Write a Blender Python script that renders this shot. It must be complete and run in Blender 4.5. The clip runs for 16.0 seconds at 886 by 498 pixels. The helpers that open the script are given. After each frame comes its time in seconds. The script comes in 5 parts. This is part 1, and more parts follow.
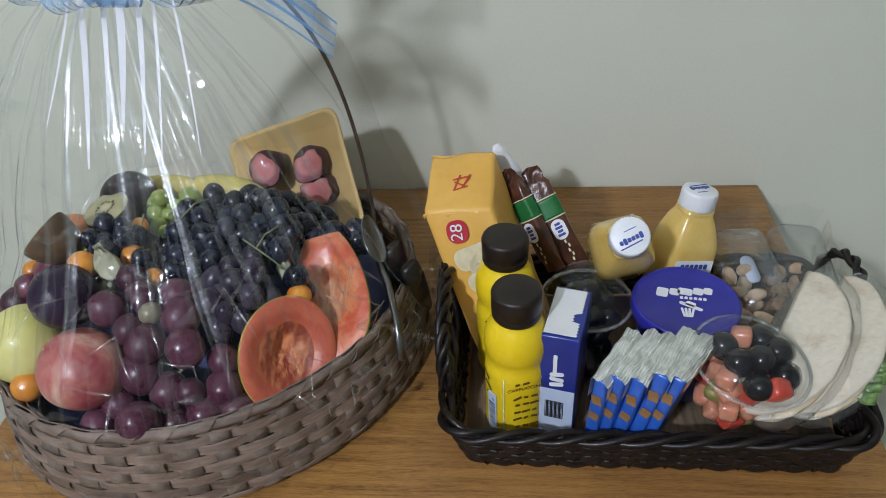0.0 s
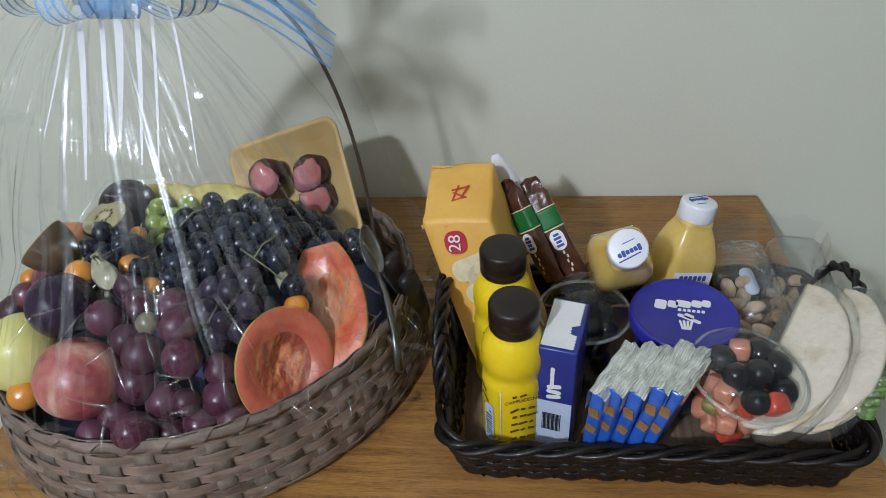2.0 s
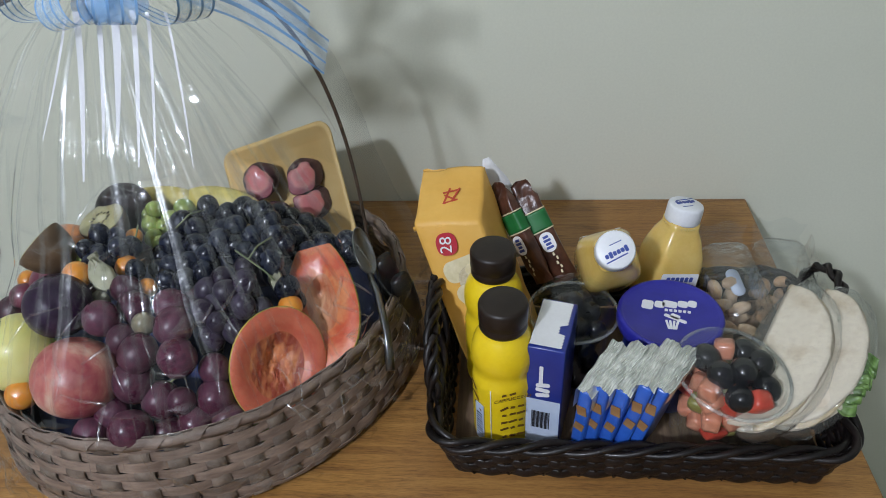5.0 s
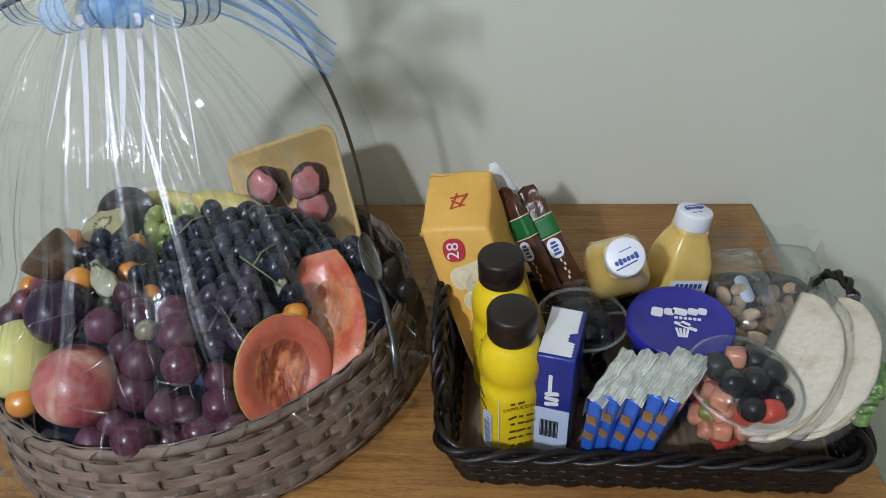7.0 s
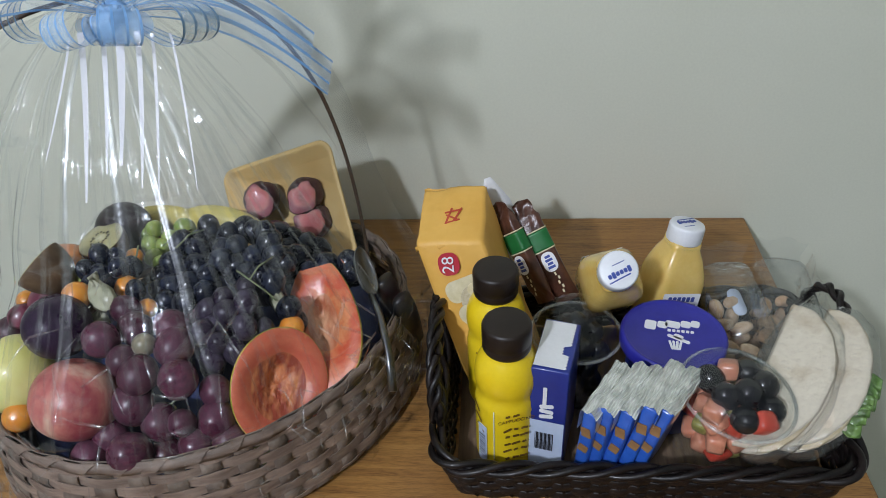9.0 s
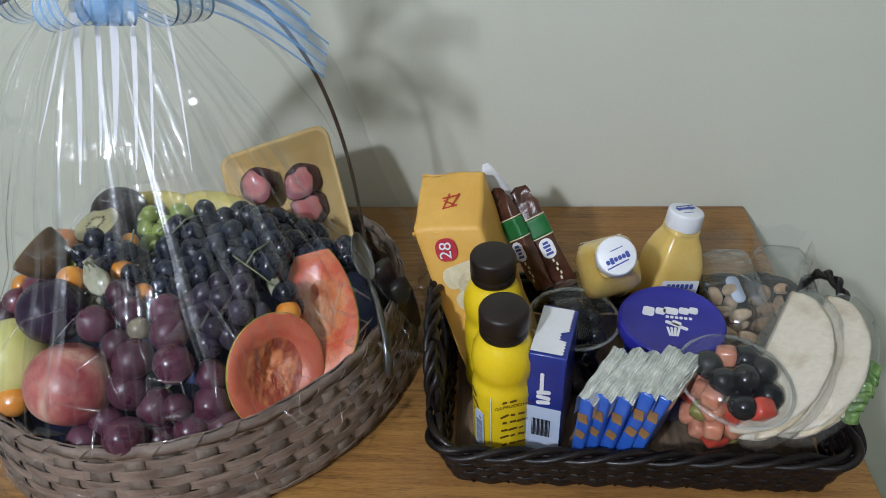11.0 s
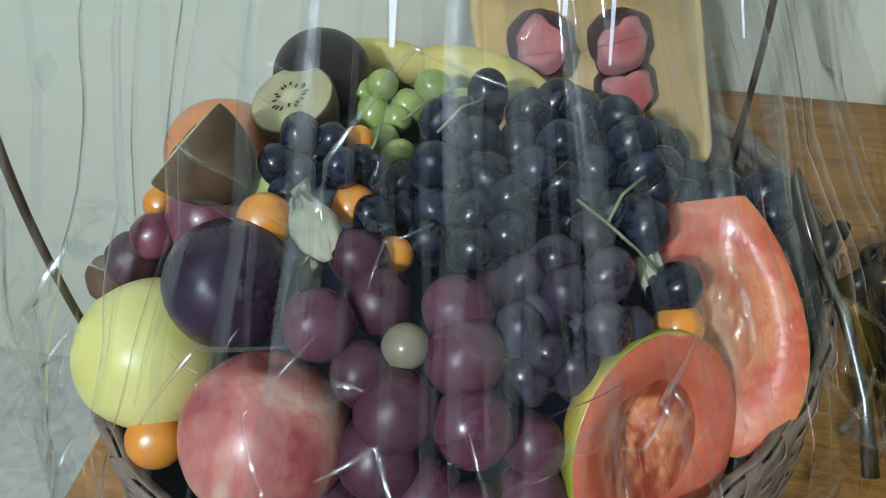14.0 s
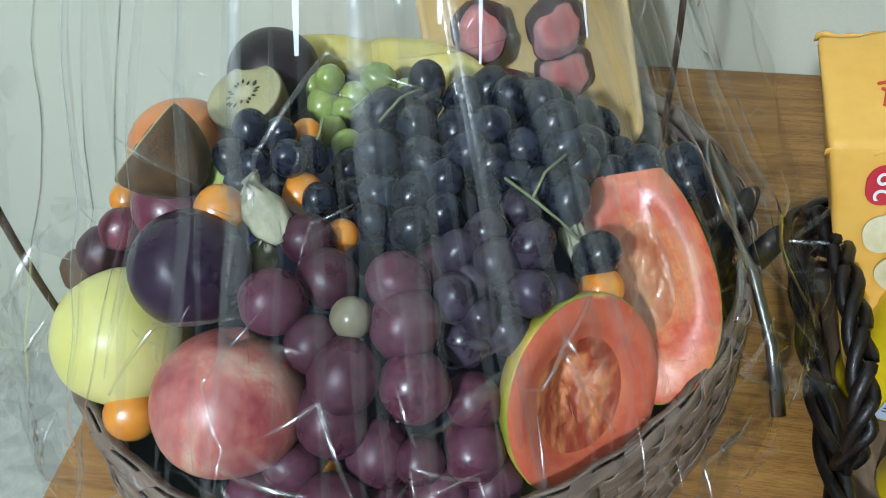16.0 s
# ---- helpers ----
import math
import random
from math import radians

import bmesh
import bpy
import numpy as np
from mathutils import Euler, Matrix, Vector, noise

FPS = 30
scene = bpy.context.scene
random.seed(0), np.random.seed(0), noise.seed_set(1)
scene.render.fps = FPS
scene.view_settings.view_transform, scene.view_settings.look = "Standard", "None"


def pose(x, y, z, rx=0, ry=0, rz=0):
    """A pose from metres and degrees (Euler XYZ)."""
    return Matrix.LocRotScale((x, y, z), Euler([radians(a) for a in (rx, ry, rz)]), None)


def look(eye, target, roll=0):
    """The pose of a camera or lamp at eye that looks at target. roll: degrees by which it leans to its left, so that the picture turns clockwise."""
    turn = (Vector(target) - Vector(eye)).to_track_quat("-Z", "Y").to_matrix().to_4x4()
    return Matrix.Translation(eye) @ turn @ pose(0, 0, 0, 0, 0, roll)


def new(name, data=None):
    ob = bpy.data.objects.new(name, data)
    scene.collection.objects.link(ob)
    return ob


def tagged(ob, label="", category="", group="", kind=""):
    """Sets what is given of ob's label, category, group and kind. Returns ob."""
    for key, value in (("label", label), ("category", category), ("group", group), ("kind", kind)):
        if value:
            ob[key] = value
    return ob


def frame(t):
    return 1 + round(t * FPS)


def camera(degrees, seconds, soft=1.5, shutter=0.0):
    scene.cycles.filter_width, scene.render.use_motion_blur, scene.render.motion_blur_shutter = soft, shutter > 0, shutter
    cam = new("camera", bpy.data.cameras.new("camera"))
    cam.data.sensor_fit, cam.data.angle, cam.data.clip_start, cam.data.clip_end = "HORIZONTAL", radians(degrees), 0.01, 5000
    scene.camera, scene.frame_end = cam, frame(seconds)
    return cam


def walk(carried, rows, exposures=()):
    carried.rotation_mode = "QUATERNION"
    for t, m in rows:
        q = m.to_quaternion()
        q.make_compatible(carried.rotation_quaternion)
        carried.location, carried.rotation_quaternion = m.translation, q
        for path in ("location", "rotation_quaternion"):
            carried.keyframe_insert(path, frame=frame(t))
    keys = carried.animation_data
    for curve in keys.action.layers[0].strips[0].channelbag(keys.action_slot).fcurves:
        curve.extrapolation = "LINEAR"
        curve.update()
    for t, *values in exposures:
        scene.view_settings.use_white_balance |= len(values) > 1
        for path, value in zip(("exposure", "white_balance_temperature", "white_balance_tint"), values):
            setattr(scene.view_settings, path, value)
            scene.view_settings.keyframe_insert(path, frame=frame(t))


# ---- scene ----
cam = camera(62.8, 16.0, soft=0.9)
PATH = [
    (0, (0.149, 0.136, 0.578), (-0.033, 1.697, -0.66), -4.3),
    (0.5, (0.148, 0.14, 0.578), (-0.035, 1.699, -0.662), -4.3),
    (1, (0.148, 0.143, 0.579), (-0.036, 1.7, -0.663), -4.2),
    (1.5, (0.15, 0.144, 0.58), (-0.04, 1.704, -0.658), -4.3),
    (2, (0.153, 0.141, 0.582), (-0.035, 1.708, -0.646), -4.1),
    (2.5, (0.152, 0.136, 0.581), (-0.03, 1.708, -0.642), -4.1),
    (3, (0.152, 0.129, 0.583), (-0.027, 1.701, -0.64), -4.1),
    (3.5, (0.154, 0.126, 0.585), (-0.022, 1.705, -0.629), -3.8),
    (4, (0.159, 0.126, 0.588), (-0.02, 1.706, -0.625), -3.9),
    (6.5, (0.152, 0.136, 0.584), (-0.019, 1.709, -0.638), -3.7),
    (7, (0.149, 0.138, 0.586), (-0.022, 1.717, -0.629), -3.6),
    (7.5, (0.149, 0.14, 0.586), (-0.018, 1.731, -0.614), -3.4),
    (8, (0.149, 0.14, 0.588), (-0.017, 1.741, -0.599), -3.4),
    (8.5, (0.15, 0.137, 0.588), (-0.012, 1.741, -0.595), -3.4),
    (9, (0.15, 0.132, 0.589), (-0.009, 1.737, -0.593), -3.4),
    (11.5, (0.154, 0.131, 0.574), (-0.004, 1.711, -0.641), -3.1),
    (12, (0.189, 0.129, 0.555), (0.005, 1.674, -0.701), -0.8),
    (12.5, (0.109, 0.154, 0.526), (-0.182, 1.619, -0.804), -1.0),
    (13, (-0.033, 0.273, 0.488), (-0.315, 1.654, -0.931), -0.6),
    (13.5, (-0.097, 0.369, 0.442), (-0.418, 1.688, -1.026), -2.3),
    (14, (-0.105, 0.414, 0.415), (-0.419, 1.697, -1.086), -2.8),
    (14.5, (-0.108, 0.422, 0.404), (-0.412, 1.655, -1.141), -3.4),
    (15, (-0.102, 0.426, 0.404), (-0.394, 1.638, -1.16), -4.0),
    (15.5, (-0.094, 0.419, 0.412), (-0.376, 1.648, -1.141), -4.2),
    (16, (-0.076, 0.395, 0.437), (-0.356, 1.65, -1.095), -4.5),
]
walk(cam, [(t, look(eye, target, roll)) for t, eye, target, roll in PATH],
     [(0, -0.04, 6500, 10), (11.3, -0.04, 6500, 10), (12, 0.03, 6500, 9), (13.5, 0.18, 6300, 2), (15.0, 0.34, 6200, -1), (16.0, 0.42, 6200, -1)])

# ---- light: one ceiling lamp of the room; pale back wall, unseen surfaces darkened against bounce ----
world = bpy.data.worlds.new("world")
scene.world = world
world.use_nodes = True
world.node_tree.nodes["Background"].inputs[0].default_value = (0.6, 0.65, 0.7, 1)
world.node_tree.nodes["Background"].inputs[1].default_value = 0.01
lamp_data = bpy.data.lights.new("ceiling_bulb", "POINT")
lamp_data.energy, lamp_data.shadow_soft_size, lamp_data.color = 122, 0.055, (0.86, 0.93, 1.085)
lamp = new("ceiling_bulb", lamp_data)
lamp.location = (-0.62, -0.90, 1.50)

# ---- materials ----


def nodes_of(name):
    m = bpy.data.materials.new(name)
    m.use_nodes = True
    nt = m.node_tree
    return m, nt, nt.nodes["Principled BSDF"]


def put(nt, kind, **inputs):
    n = nt.nodes.new(kind)
    for k, v in inputs.items():
        n.inputs[k.replace("_", " ")].default_value = v
    return n


def noise_at(nt, scale, detail=4.0, rough=0.55, stretch=(1, 1, 1), distort=0.0):
    co = nt.nodes.new("ShaderNodeTexCoord")
    mp = nt.nodes.new("ShaderNodeMapping")
    mp.inputs["Scale"].default_value = stretch
    nt.links.new(co.outputs["Object"], mp.inputs["Vector"])
    n = put(nt, "ShaderNodeTexNoise", Scale=scale, Detail=detail, Roughness=rough, Distortion=distort)
    nt.links.new(mp.outputs["Vector"], n.inputs["Vector"])
    return n


def ramp(nt, fac, stops):
    r = nt.nodes.new("ShaderNodeValToRGB")
    e = r.color_ramp.elements
    while len(e) < len(stops):
        e.new(0.5)
    for el, (p, c) in zip(e, stops):
        el.position, el.color = p, (*c, 1)
    nt.links.new(fac, r.inputs["Fac"])
    return r.outputs["Color"]


def mixed(nt, fac, a, b):
    m = nt.nodes.new("ShaderNodeMix")
    m.data_type = "RGBA"
    for sock, v in ((m.inputs["Factor"], fac), (m.inputs["A"], a), (m.inputs["B"], b)):
        if isinstance(v, (int, float)):
            sock.default_value = v
        elif isinstance(v, tuple):
            sock.default_value = (*v, 1)
        else:
            nt.links.new(v, sock)
    return m.outputs["Result"]


def bumped(nt, bsdf, height, strength, distance=0.001):
    b = put(nt, "ShaderNodeBump", Strength=strength, Distance=distance)
    nt.links.new(height, b.inputs["Height"])
    nt.links.new(b.outputs["Normal"], bsdf.inputs["Normal"])


def surface(name, c1, c2, scale=40, rough=0.5, bump=0.2, fine=400, metal=0.0, coat=0.0, sss=0.0, stretch=(1, 1, 1), lo=0.35, hi=0.65, vary=0.0, spec=0.5):
    """Two tones in large patches, fine grain in the tone and the relief, and a little change from piece to piece."""
    m, nt, b = nodes_of(name)
    big, small = noise_at(nt, scale, stretch=stretch), noise_at(nt, fine, 3, stretch=stretch)
    col = ramp(nt, big.outputs["Fac"], [(lo, c1), (hi, c2)])
    dark = tuple(v * 0.72 for v in c1)
    f = nt.nodes.new("ShaderNodeMath")
    f.operation = "MULTIPLY"
    f.inputs[1].default_value = 0.35
    nt.links.new(small.outputs["Fac"], f.inputs[0])
    col = mixed(nt, f.outputs[0], col, dark)
    if vary:
        info = nt.nodes.new("ShaderNodeObjectInfo")
        hsv = nt.nodes.new("ShaderNodeHueSaturation")
        mr = put(nt, "ShaderNodeMapRange")
        mr.inputs["To Min"].default_value, mr.inputs["To Max"].default_value = 1 - vary, 1 + vary
        nt.links.new(info.outputs["Random"], mr.inputs["Value"])
        nt.links.new(mr.outputs["Result"], hsv.inputs["Value"])
        nt.links.new(col, hsv.inputs["Color"])
        col = hsv.outputs["Color"]
    nt.links.new(col, b.inputs["Base Color"])
    b.inputs["Roughness"].default_value, b.inputs["Metallic"].default_value = rough, metal
    b.inputs["Coat Weight"].default_value, b.inputs["Coat Roughness"].default_value = coat, 0.12
    b.inputs["Subsurface Weight"].default_value, b.inputs["Subsurface Radius"].default_value = sss, (0.006, 0.003, 0.002)
    b.inputs["Specular IOR Level"].default_value = spec
    if bump:
        bumped(nt, b, small.outputs["Fac"], bump)
    return m


def wood(name):
    m, nt, b = nodes_of(name)
    grain = noise_at(nt, 9, 7, 0.68, (0.8, 16, 16), 0.8)
    pores = noise_at(nt, 60, 4, 0.7, (1.6, 26, 26))
    cloud = noise_at(nt, 5, 3, 0.5, (1, 2.0, 2.0))
    col = ramp(nt, grain.outputs["Fac"], [(0.36, (0.14, 0.062, 0.017)), (0.5, (0.34, 0.165, 0.040)), (0.63, (0.48, 0.255, 0.068))])
    col2 = ramp(nt, pores.outputs["Fac"], [(0.42, (0.07, 0.028, 0.009)), (0.52, (0.38, 0.19, 0.055))])
    col = mixed(nt, 0.4, col, col2)
    col = mixed(nt, ramp(nt, cloud.outputs["Fac"], [(0.35, (0, 0, 0)), (0.75, (0.45, 0.45, 0.45))]), col, (0.24, 0.105, 0.035))
    nt.links.new(col, b.inputs["Base Color"])
    rr = ramp(nt, cloud.outputs["Fac"], [(0.3, (0.34, 0.34, 0.34)), (0.7, (0.48, 0.48, 0.48))])
    nt.links.new(rr, b.inputs["Roughness"])
    b.inputs["Specular IOR Level"].default_value = 0.45
    bumped(nt, b, pores.outputs["Fac"], 0.15, 0.0006)
    return m


def cut_fruit(name, size, rings, rough=0.3, coat=0.4, wob=0.25):
    """Flesh whose tone changes with the distance from the fruit's axis, as in a cut face."""
    m, nt, b = nodes_of(name)
    co = nt.nodes.new("ShaderNodeTexCoord")
    sep = nt.nodes.new("ShaderNodeSeparateXYZ")
    nt.links.new(co.outputs["Object"], sep.inputs["Vector"])
    ln = nt.nodes.new("ShaderNodeMath")
    ln.operation = "SQRT"
    sq = []
    for ax in ("X", "Y"):
        p = nt.nodes.new("ShaderNodeMath")
        p.operation = "MULTIPLY"
        nt.links.new(sep.outputs[ax], p.inputs[0])
        nt.links.new(sep.outputs[ax], p.inputs[1])
        sq.append(p)
    ad = nt.nodes.new("ShaderNodeMath")
    nt.links.new(sq[0].outputs[0], ad.inputs[0])
    nt.links.new(sq[1].outputs[0], ad.inputs[1])
    nt.links.new(ad.outputs[0], ln.inputs[0])
    n = noise_at(nt, 90, 5)
    w = nt.nodes.new("ShaderNodeMath")
    w.operation = "MULTIPLY_ADD"
    w.inputs[1].default_value = wob
    nt.links.new(n.outputs["Fac"], w.inputs[0])
    sc = nt.nodes.new("ShaderNodeMath")
    sc.operation = "SUBTRACT"
    sc.inputs[1].default_value = wob * 0.5
    nt.links.new(w.outputs[0], sc.inputs[0])
    k = nt.nodes.new("ShaderNodeMath")
    k.operation = "MULTIPLY"
    k.inputs[1].default_value = 1 / size
    nt.links.new(ln.outputs[0], k.inputs[0])
    nt.links.new(k.outputs[0], w.inputs[2])
    col = ramp(nt, sc.outputs[0], rings)
    fine = noise_at(nt, 500, 3)
    col = mixed(nt, ramp(nt, fine.outputs["Fac"], [(0.4, (0, 0, 0)), (0.8, (0.35, 0.35, 0.35))]), col, tuple(c * 0.6 for c in rings[len(rings) // 2][1]))
    nt.links.new(col, b.inputs["Base Color"])
    b.inputs["Roughness"].default_value, b.inputs["Coat Weight"].default_value, b.inputs["Coat Roughness"].default_value = rough, coat, 0.12
    b.inputs["Subsurface Weight"].default_value, b.inputs["Subsurface Radius"].default_value = 0.15, (0.006, 0.003, 0.002)
    bumped(nt, b, n.outputs["Fac"], 0.4, 0.002)
    return m


def grape_skin(name, deep, flesh, bloom, amount, lo=0.4, hi=0.72, scale=1.1):
    """Dark skin under a dusty bloom that is rubbed off in patches, another patch on each grape."""
    m, nt, b = nodes_of(name)
    co, info = nt.nodes.new("ShaderNodeTexCoord"), nt.nodes.new("ShaderNodeObjectInfo")
    far = nt.nodes.new("ShaderNodeMath")
    far.operation, far.inputs[1].default_value = "MULTIPLY", 57.0
    nt.links.new(info.outputs["Random"], far.inputs[0])
    off = nt.nodes.new("ShaderNodeVectorMath")
    nt.links.new(co.outputs["Object"], off.inputs[0])
    nt.links.new(far.outputs[0], off.inputs[1])
    n1 = put(nt, "ShaderNodeTexNoise", Scale=scale, Detail=6.0, Roughness=0.6)
    n2 = put(nt, "ShaderNodeTexNoise", Scale=scale * 6.4, Detail=4.0, Roughness=0.6)
    for n in (n1, n2):
        nt.links.new(off.outputs[0], n.inputs["Vector"])
    col = ramp(nt, n2.outputs["Fac"], [(0.35, deep), (0.65, flesh)])
    mask = ramp(nt, n1.outputs["Fac"], [(lo, (0.06,) * 3), (hi, (amount,) * 3)])
    col = mixed(nt, mask, col, bloom)
    hsv = nt.nodes.new("ShaderNodeHueSaturation")
    mr = put(nt, "ShaderNodeMapRange")
    mr.inputs["To Min"].default_value, mr.inputs["To Max"].default_value = 0.65, 1.3
    nt.links.new(info.outputs["Random"], mr.inputs["Value"])
    nt.links.new(mr.outputs["Result"], hsv.inputs["Value"])
    nt.links.new(col, hsv.inputs["Color"])
    nt.links.new(hsv.outputs["Color"], b.inputs["Base Color"])
    nt.links.new(ramp(nt, n1.outputs["Fac"], [(lo, (0.24,) * 3), (hi, (0.55,) * 3)]), b.inputs["Roughness"])
    b.inputs["Specular IOR Level"].default_value = 0.4
    return m


def clear_film(name, gloss=0.9, haze=0.03, rough=0.06, tint=(0.97, 0.98, 0.975), bump=0.0, scale=60):
    """Thin clear plastic: light goes straight through, its skin mirrors the room."""
    m, nt, b = nodes_of(name)
    nt.nodes.remove(b)
    out = nt.nodes["Material Output"]
    tr = put(nt, "ShaderNodeBsdfTransparent", Color=(*tint, 1))
    gl = put(nt, "ShaderNodeBsdfGlossy", Color=(0.95, 0.97, 1, 1), Roughness=rough)
    di = put(nt, "ShaderNodeBsdfDiffuse", Color=(0.8, 0.83, 0.82, 1))
    fr = put(nt, "ShaderNodeLayerWeight", Blend=0.5)
    pw = nt.nodes.new("ShaderNodeMath")
    pw.operation, pw.inputs[1].default_value = "POWER", 5.0
    nt.links.new(fr.outputs["Facing"], pw.inputs[0])
    mul = nt.nodes.new("ShaderNodeMath")
    mul.operation, mul.inputs[1].default_value, mul.inputs[2].default_value, mul.use_clamp = "MULTIPLY_ADD", 0.36 * gloss, 0.034 * gloss, True
    nt.links.new(pw.outputs[0], mul.inputs[0])
    m1, m2 = nt.nodes.new("ShaderNodeMixShader"), nt.nodes.new("ShaderNodeMixShader")
    m1.inputs[0].default_value = haze
    nt.links.new(tr.outputs[0], m1.inputs[1])
    nt.links.new(di.outputs[0], m1.inputs[2])
    nt.links.new(mul.outputs[0], m2.inputs[0])
    nt.links.new(m1.outputs[0], m2.inputs[1])
    nt.links.new(gl.outputs[0], m2.inputs[2])
    nt.links.new(m2.outputs[0], out.inputs["Surface"])
    if bump:
        n = noise_at(nt, scale, 3, 0.5)
        bp = put(nt, "ShaderNodeBump", Strength=bump, Distance=0.004)
        nt.links.new(n.outputs["Fac"], bp.inputs["Height"])
        nt.links.new(bp.outputs["Normal"], gl.inputs["Normal"])
        nt.links.new(bp.outputs["Normal"], fr.inputs["Normal"])
    return m


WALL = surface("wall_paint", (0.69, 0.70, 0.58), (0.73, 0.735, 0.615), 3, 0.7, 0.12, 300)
# the wall colour darkened for the unseen walls, to weaken bounce and reflections
WALL_LOW_BOUNCE = surface("low_bounce_wall", (0.30, 0.31, 0.27), (0.35, 0.36, 0.31), 3, 0.7, 0.12, 300)
# ceiling grey set low so that film and dark fruit mirror less light
CEILING = surface("low_bounce_ceiling", (0.44, 0.44, 0.42), (0.49, 0.49, 0.47), 3, 0.8, 0.1, 300)
FLOOR = surface("pale_floor", (0.40, 0.41, 0.37), (0.56, 0.56, 0.51), 30, 0.45, 0.1, 220)
WOOD = wood("table_wood")
PALM = surface("palm_strip", (0.140, 0.096, 0.074), (0.32, 0.237, 0.186), 30, 0.55, 0.4, 500, stretch=(1, 1, 5), vary=0.2)
BOARD = surface("brown_board", (0.13, 0.085, 0.052), (0.25, 0.17, 0.105), 22, 0.5, 0.3, 260, stretch=(9, 0.8, 1))
PALM_DARK = surface("palm_stake", (0.10, 0.072, 0.056), (0.24, 0.19, 0.15), 50, 0.62, 0.5, 500, vary=0.2)
CANE = surface("dark_cane", (0.05, 0.03, 0.018), (0.12, 0.075, 0.045), 60, 0.45, 0.4, 500)
WICKER = surface("dark_wicker", (0.004, 0.003, 0.003), (0.014, 0.009, 0.008), 70, 0.42, 0.35, 600, coat=0.08, vary=0.2, spec=0.35)
FILM = clear_film("cellophane", 0.42, 0.002, 0.05, tint=(0.952, 0.955, 0.955), bump=0.7, scale=30)
WRAP = clear_film("cling_wrap", 2.6, 0.025, 0.10, bump=1.0, scale=70)
GLINT = clear_film("cellophane_crease", 2.6, 0.001, 0.13, tint=(0.985, 0.985, 0.985))
VEIL = clear_film("cellophane_double", 2.2, 0.006, 0.32, tint=(0.985, 0.985, 0.985), bump=0.25, scale=50)
FOLD = clear_film("cellophane_fold", 2.0, 0.010, 0.05, tint=(0.975, 0.98, 0.98), bump=0.4, scale=60)
CUP_RIM = clear_film("clear_plastic_rim", 1.8, 0.12, 0.08)
CUP = clear_film("clear_plastic", 1.2, 0.003, 0.05)
CLING = clear_film("tight_cling_wrap", 3.2, 0.015, 0.08, bump=1.0, scale=120)
RED_GRAPE = grape_skin("red_grape", (0.036, 0.007, 0.018), (0.090, 0.017, 0.036), (0.19, 0.105, 0.15), 0.32, scale=0.7)
PALE_GRAPE = surface("pale_grape", (0.22, 0.20, 0.13), (0.32, 0.27, 0.20), 60, 0.3, 0, 130, coat=0.25, sss=0.2)
DARK_GRAPE = grape_skin("dark_grape", (0.002, 0.002, 0.004), (0.008, 0.007, 0.014), (0.075, 0.11, 0.21), 0.28, lo=0.48)
PURPLE_GRAPE = grape_skin("purple_grape", (0.006, 0.004, 0.010), (0.024, 0.010, 0.024), (0.15, 0.13, 0.20), 0.36)
GREEN_GRAPE = surface("green_grape", (0.27, 0.36, 0.09), (0.38, 0.44, 0.15), 1.1, 0.28, 0, 9, coat=0.25, sss=0.25, vary=0.12)
STEM = surface("grape_stem", (0.14, 0.18, 0.08), (0.27, 0.28, 0.15), 100, 0.6, 0.3, 600)
PHYSALIS = surface("physalis_skin", (0.72, 0.24, 0.025), (0.80, 0.36, 0.05), 60, 0.28, 0, 130, coat=0.3, sss=0.2, vary=0.08)
HUSK = surface("dry_husk", (0.36, 0.36, 0.24), (0.55, 0.53, 0.38), 60, 0.7, 0.4, 300)
PLUM = grape_skin("plum_skin", (0.006, 0.002, 0.012), (0.030, 0.007, 0.036), (0.10, 0.055, 0.13), 0.22, scale=38)
PLUM_RED = surface("red_plum_skin", (0.12, 0.02, 0.045), (0.22, 0.06, 0.09), 40, 0.35, 0, 130, coat=0.2)
YELLOW_FRUIT = surface("yellow_melon_skin", (0.64, 0.60, 0.17), (0.74, 0.70, 0.29), 22, 0.4, 0, 130, coat=0.1, sss=0.1)
ORANGE_FRUIT = surface("persimmon_skin", (0.62, 0.20, 0.06), (0.70, 0.30, 0.12), 30, 0.35, 0, 130, coat=0.2, sss=0.1)
PEAR = surface("pear_skin", (0.34, 0.42, 0.10), (0.45, 0.50, 0.18), 35, 0.4, 0.05, 400)
BLACK_FRUIT = surface("dark_mangosteen_skin", (0.01, 0.006, 0.008), (0.035, 0.02, 0.026), 40, 0.4, 0, 130)
BANANA = surface("banana_skin", (0.62, 0.50, 0.12), (0.74, 0.64, 0.24), 30, 0.45, 0.1, 300)
BANANA_TIP = surface("banana_tip", (0.03, 0.02, 0.012), (0.10, 0.06, 0.03), 60, 0.7, 0.3, 400)
KIWI_SKIN = surface("kiwi_skin", (0.085, 0.046, 0.02), (0.15, 0.085, 0.04), 60, 0.65, 0.5, 700)
PAPAYA_SKIN = surface("papaya_skin", (0.28, 0.30, 0.03), (0.66, 0.46, 0.09), 16, 0.35, 0.05, 300, coat=0.2, lo=0.42, hi=0.6)
FIG_SKIN = surface("fig_skin", (0.035, 0.012, 0.02), (0.09, 0.03, 0.045), 50, 0.45, 0.15, 400)
KIWI_FLESH = cut_fruit("kiwi_flesh", 0.024, [(0.0, (0.54, 0.50, 0.32)), (0.2, (0.50, 0.46, 0.28)), (0.3, (0.34, 0.31, 0.14)), (0.55, (0.40, 0.36, 0.18)), (0.95, (0.44, 0.40, 0.22))], wob=0.2)
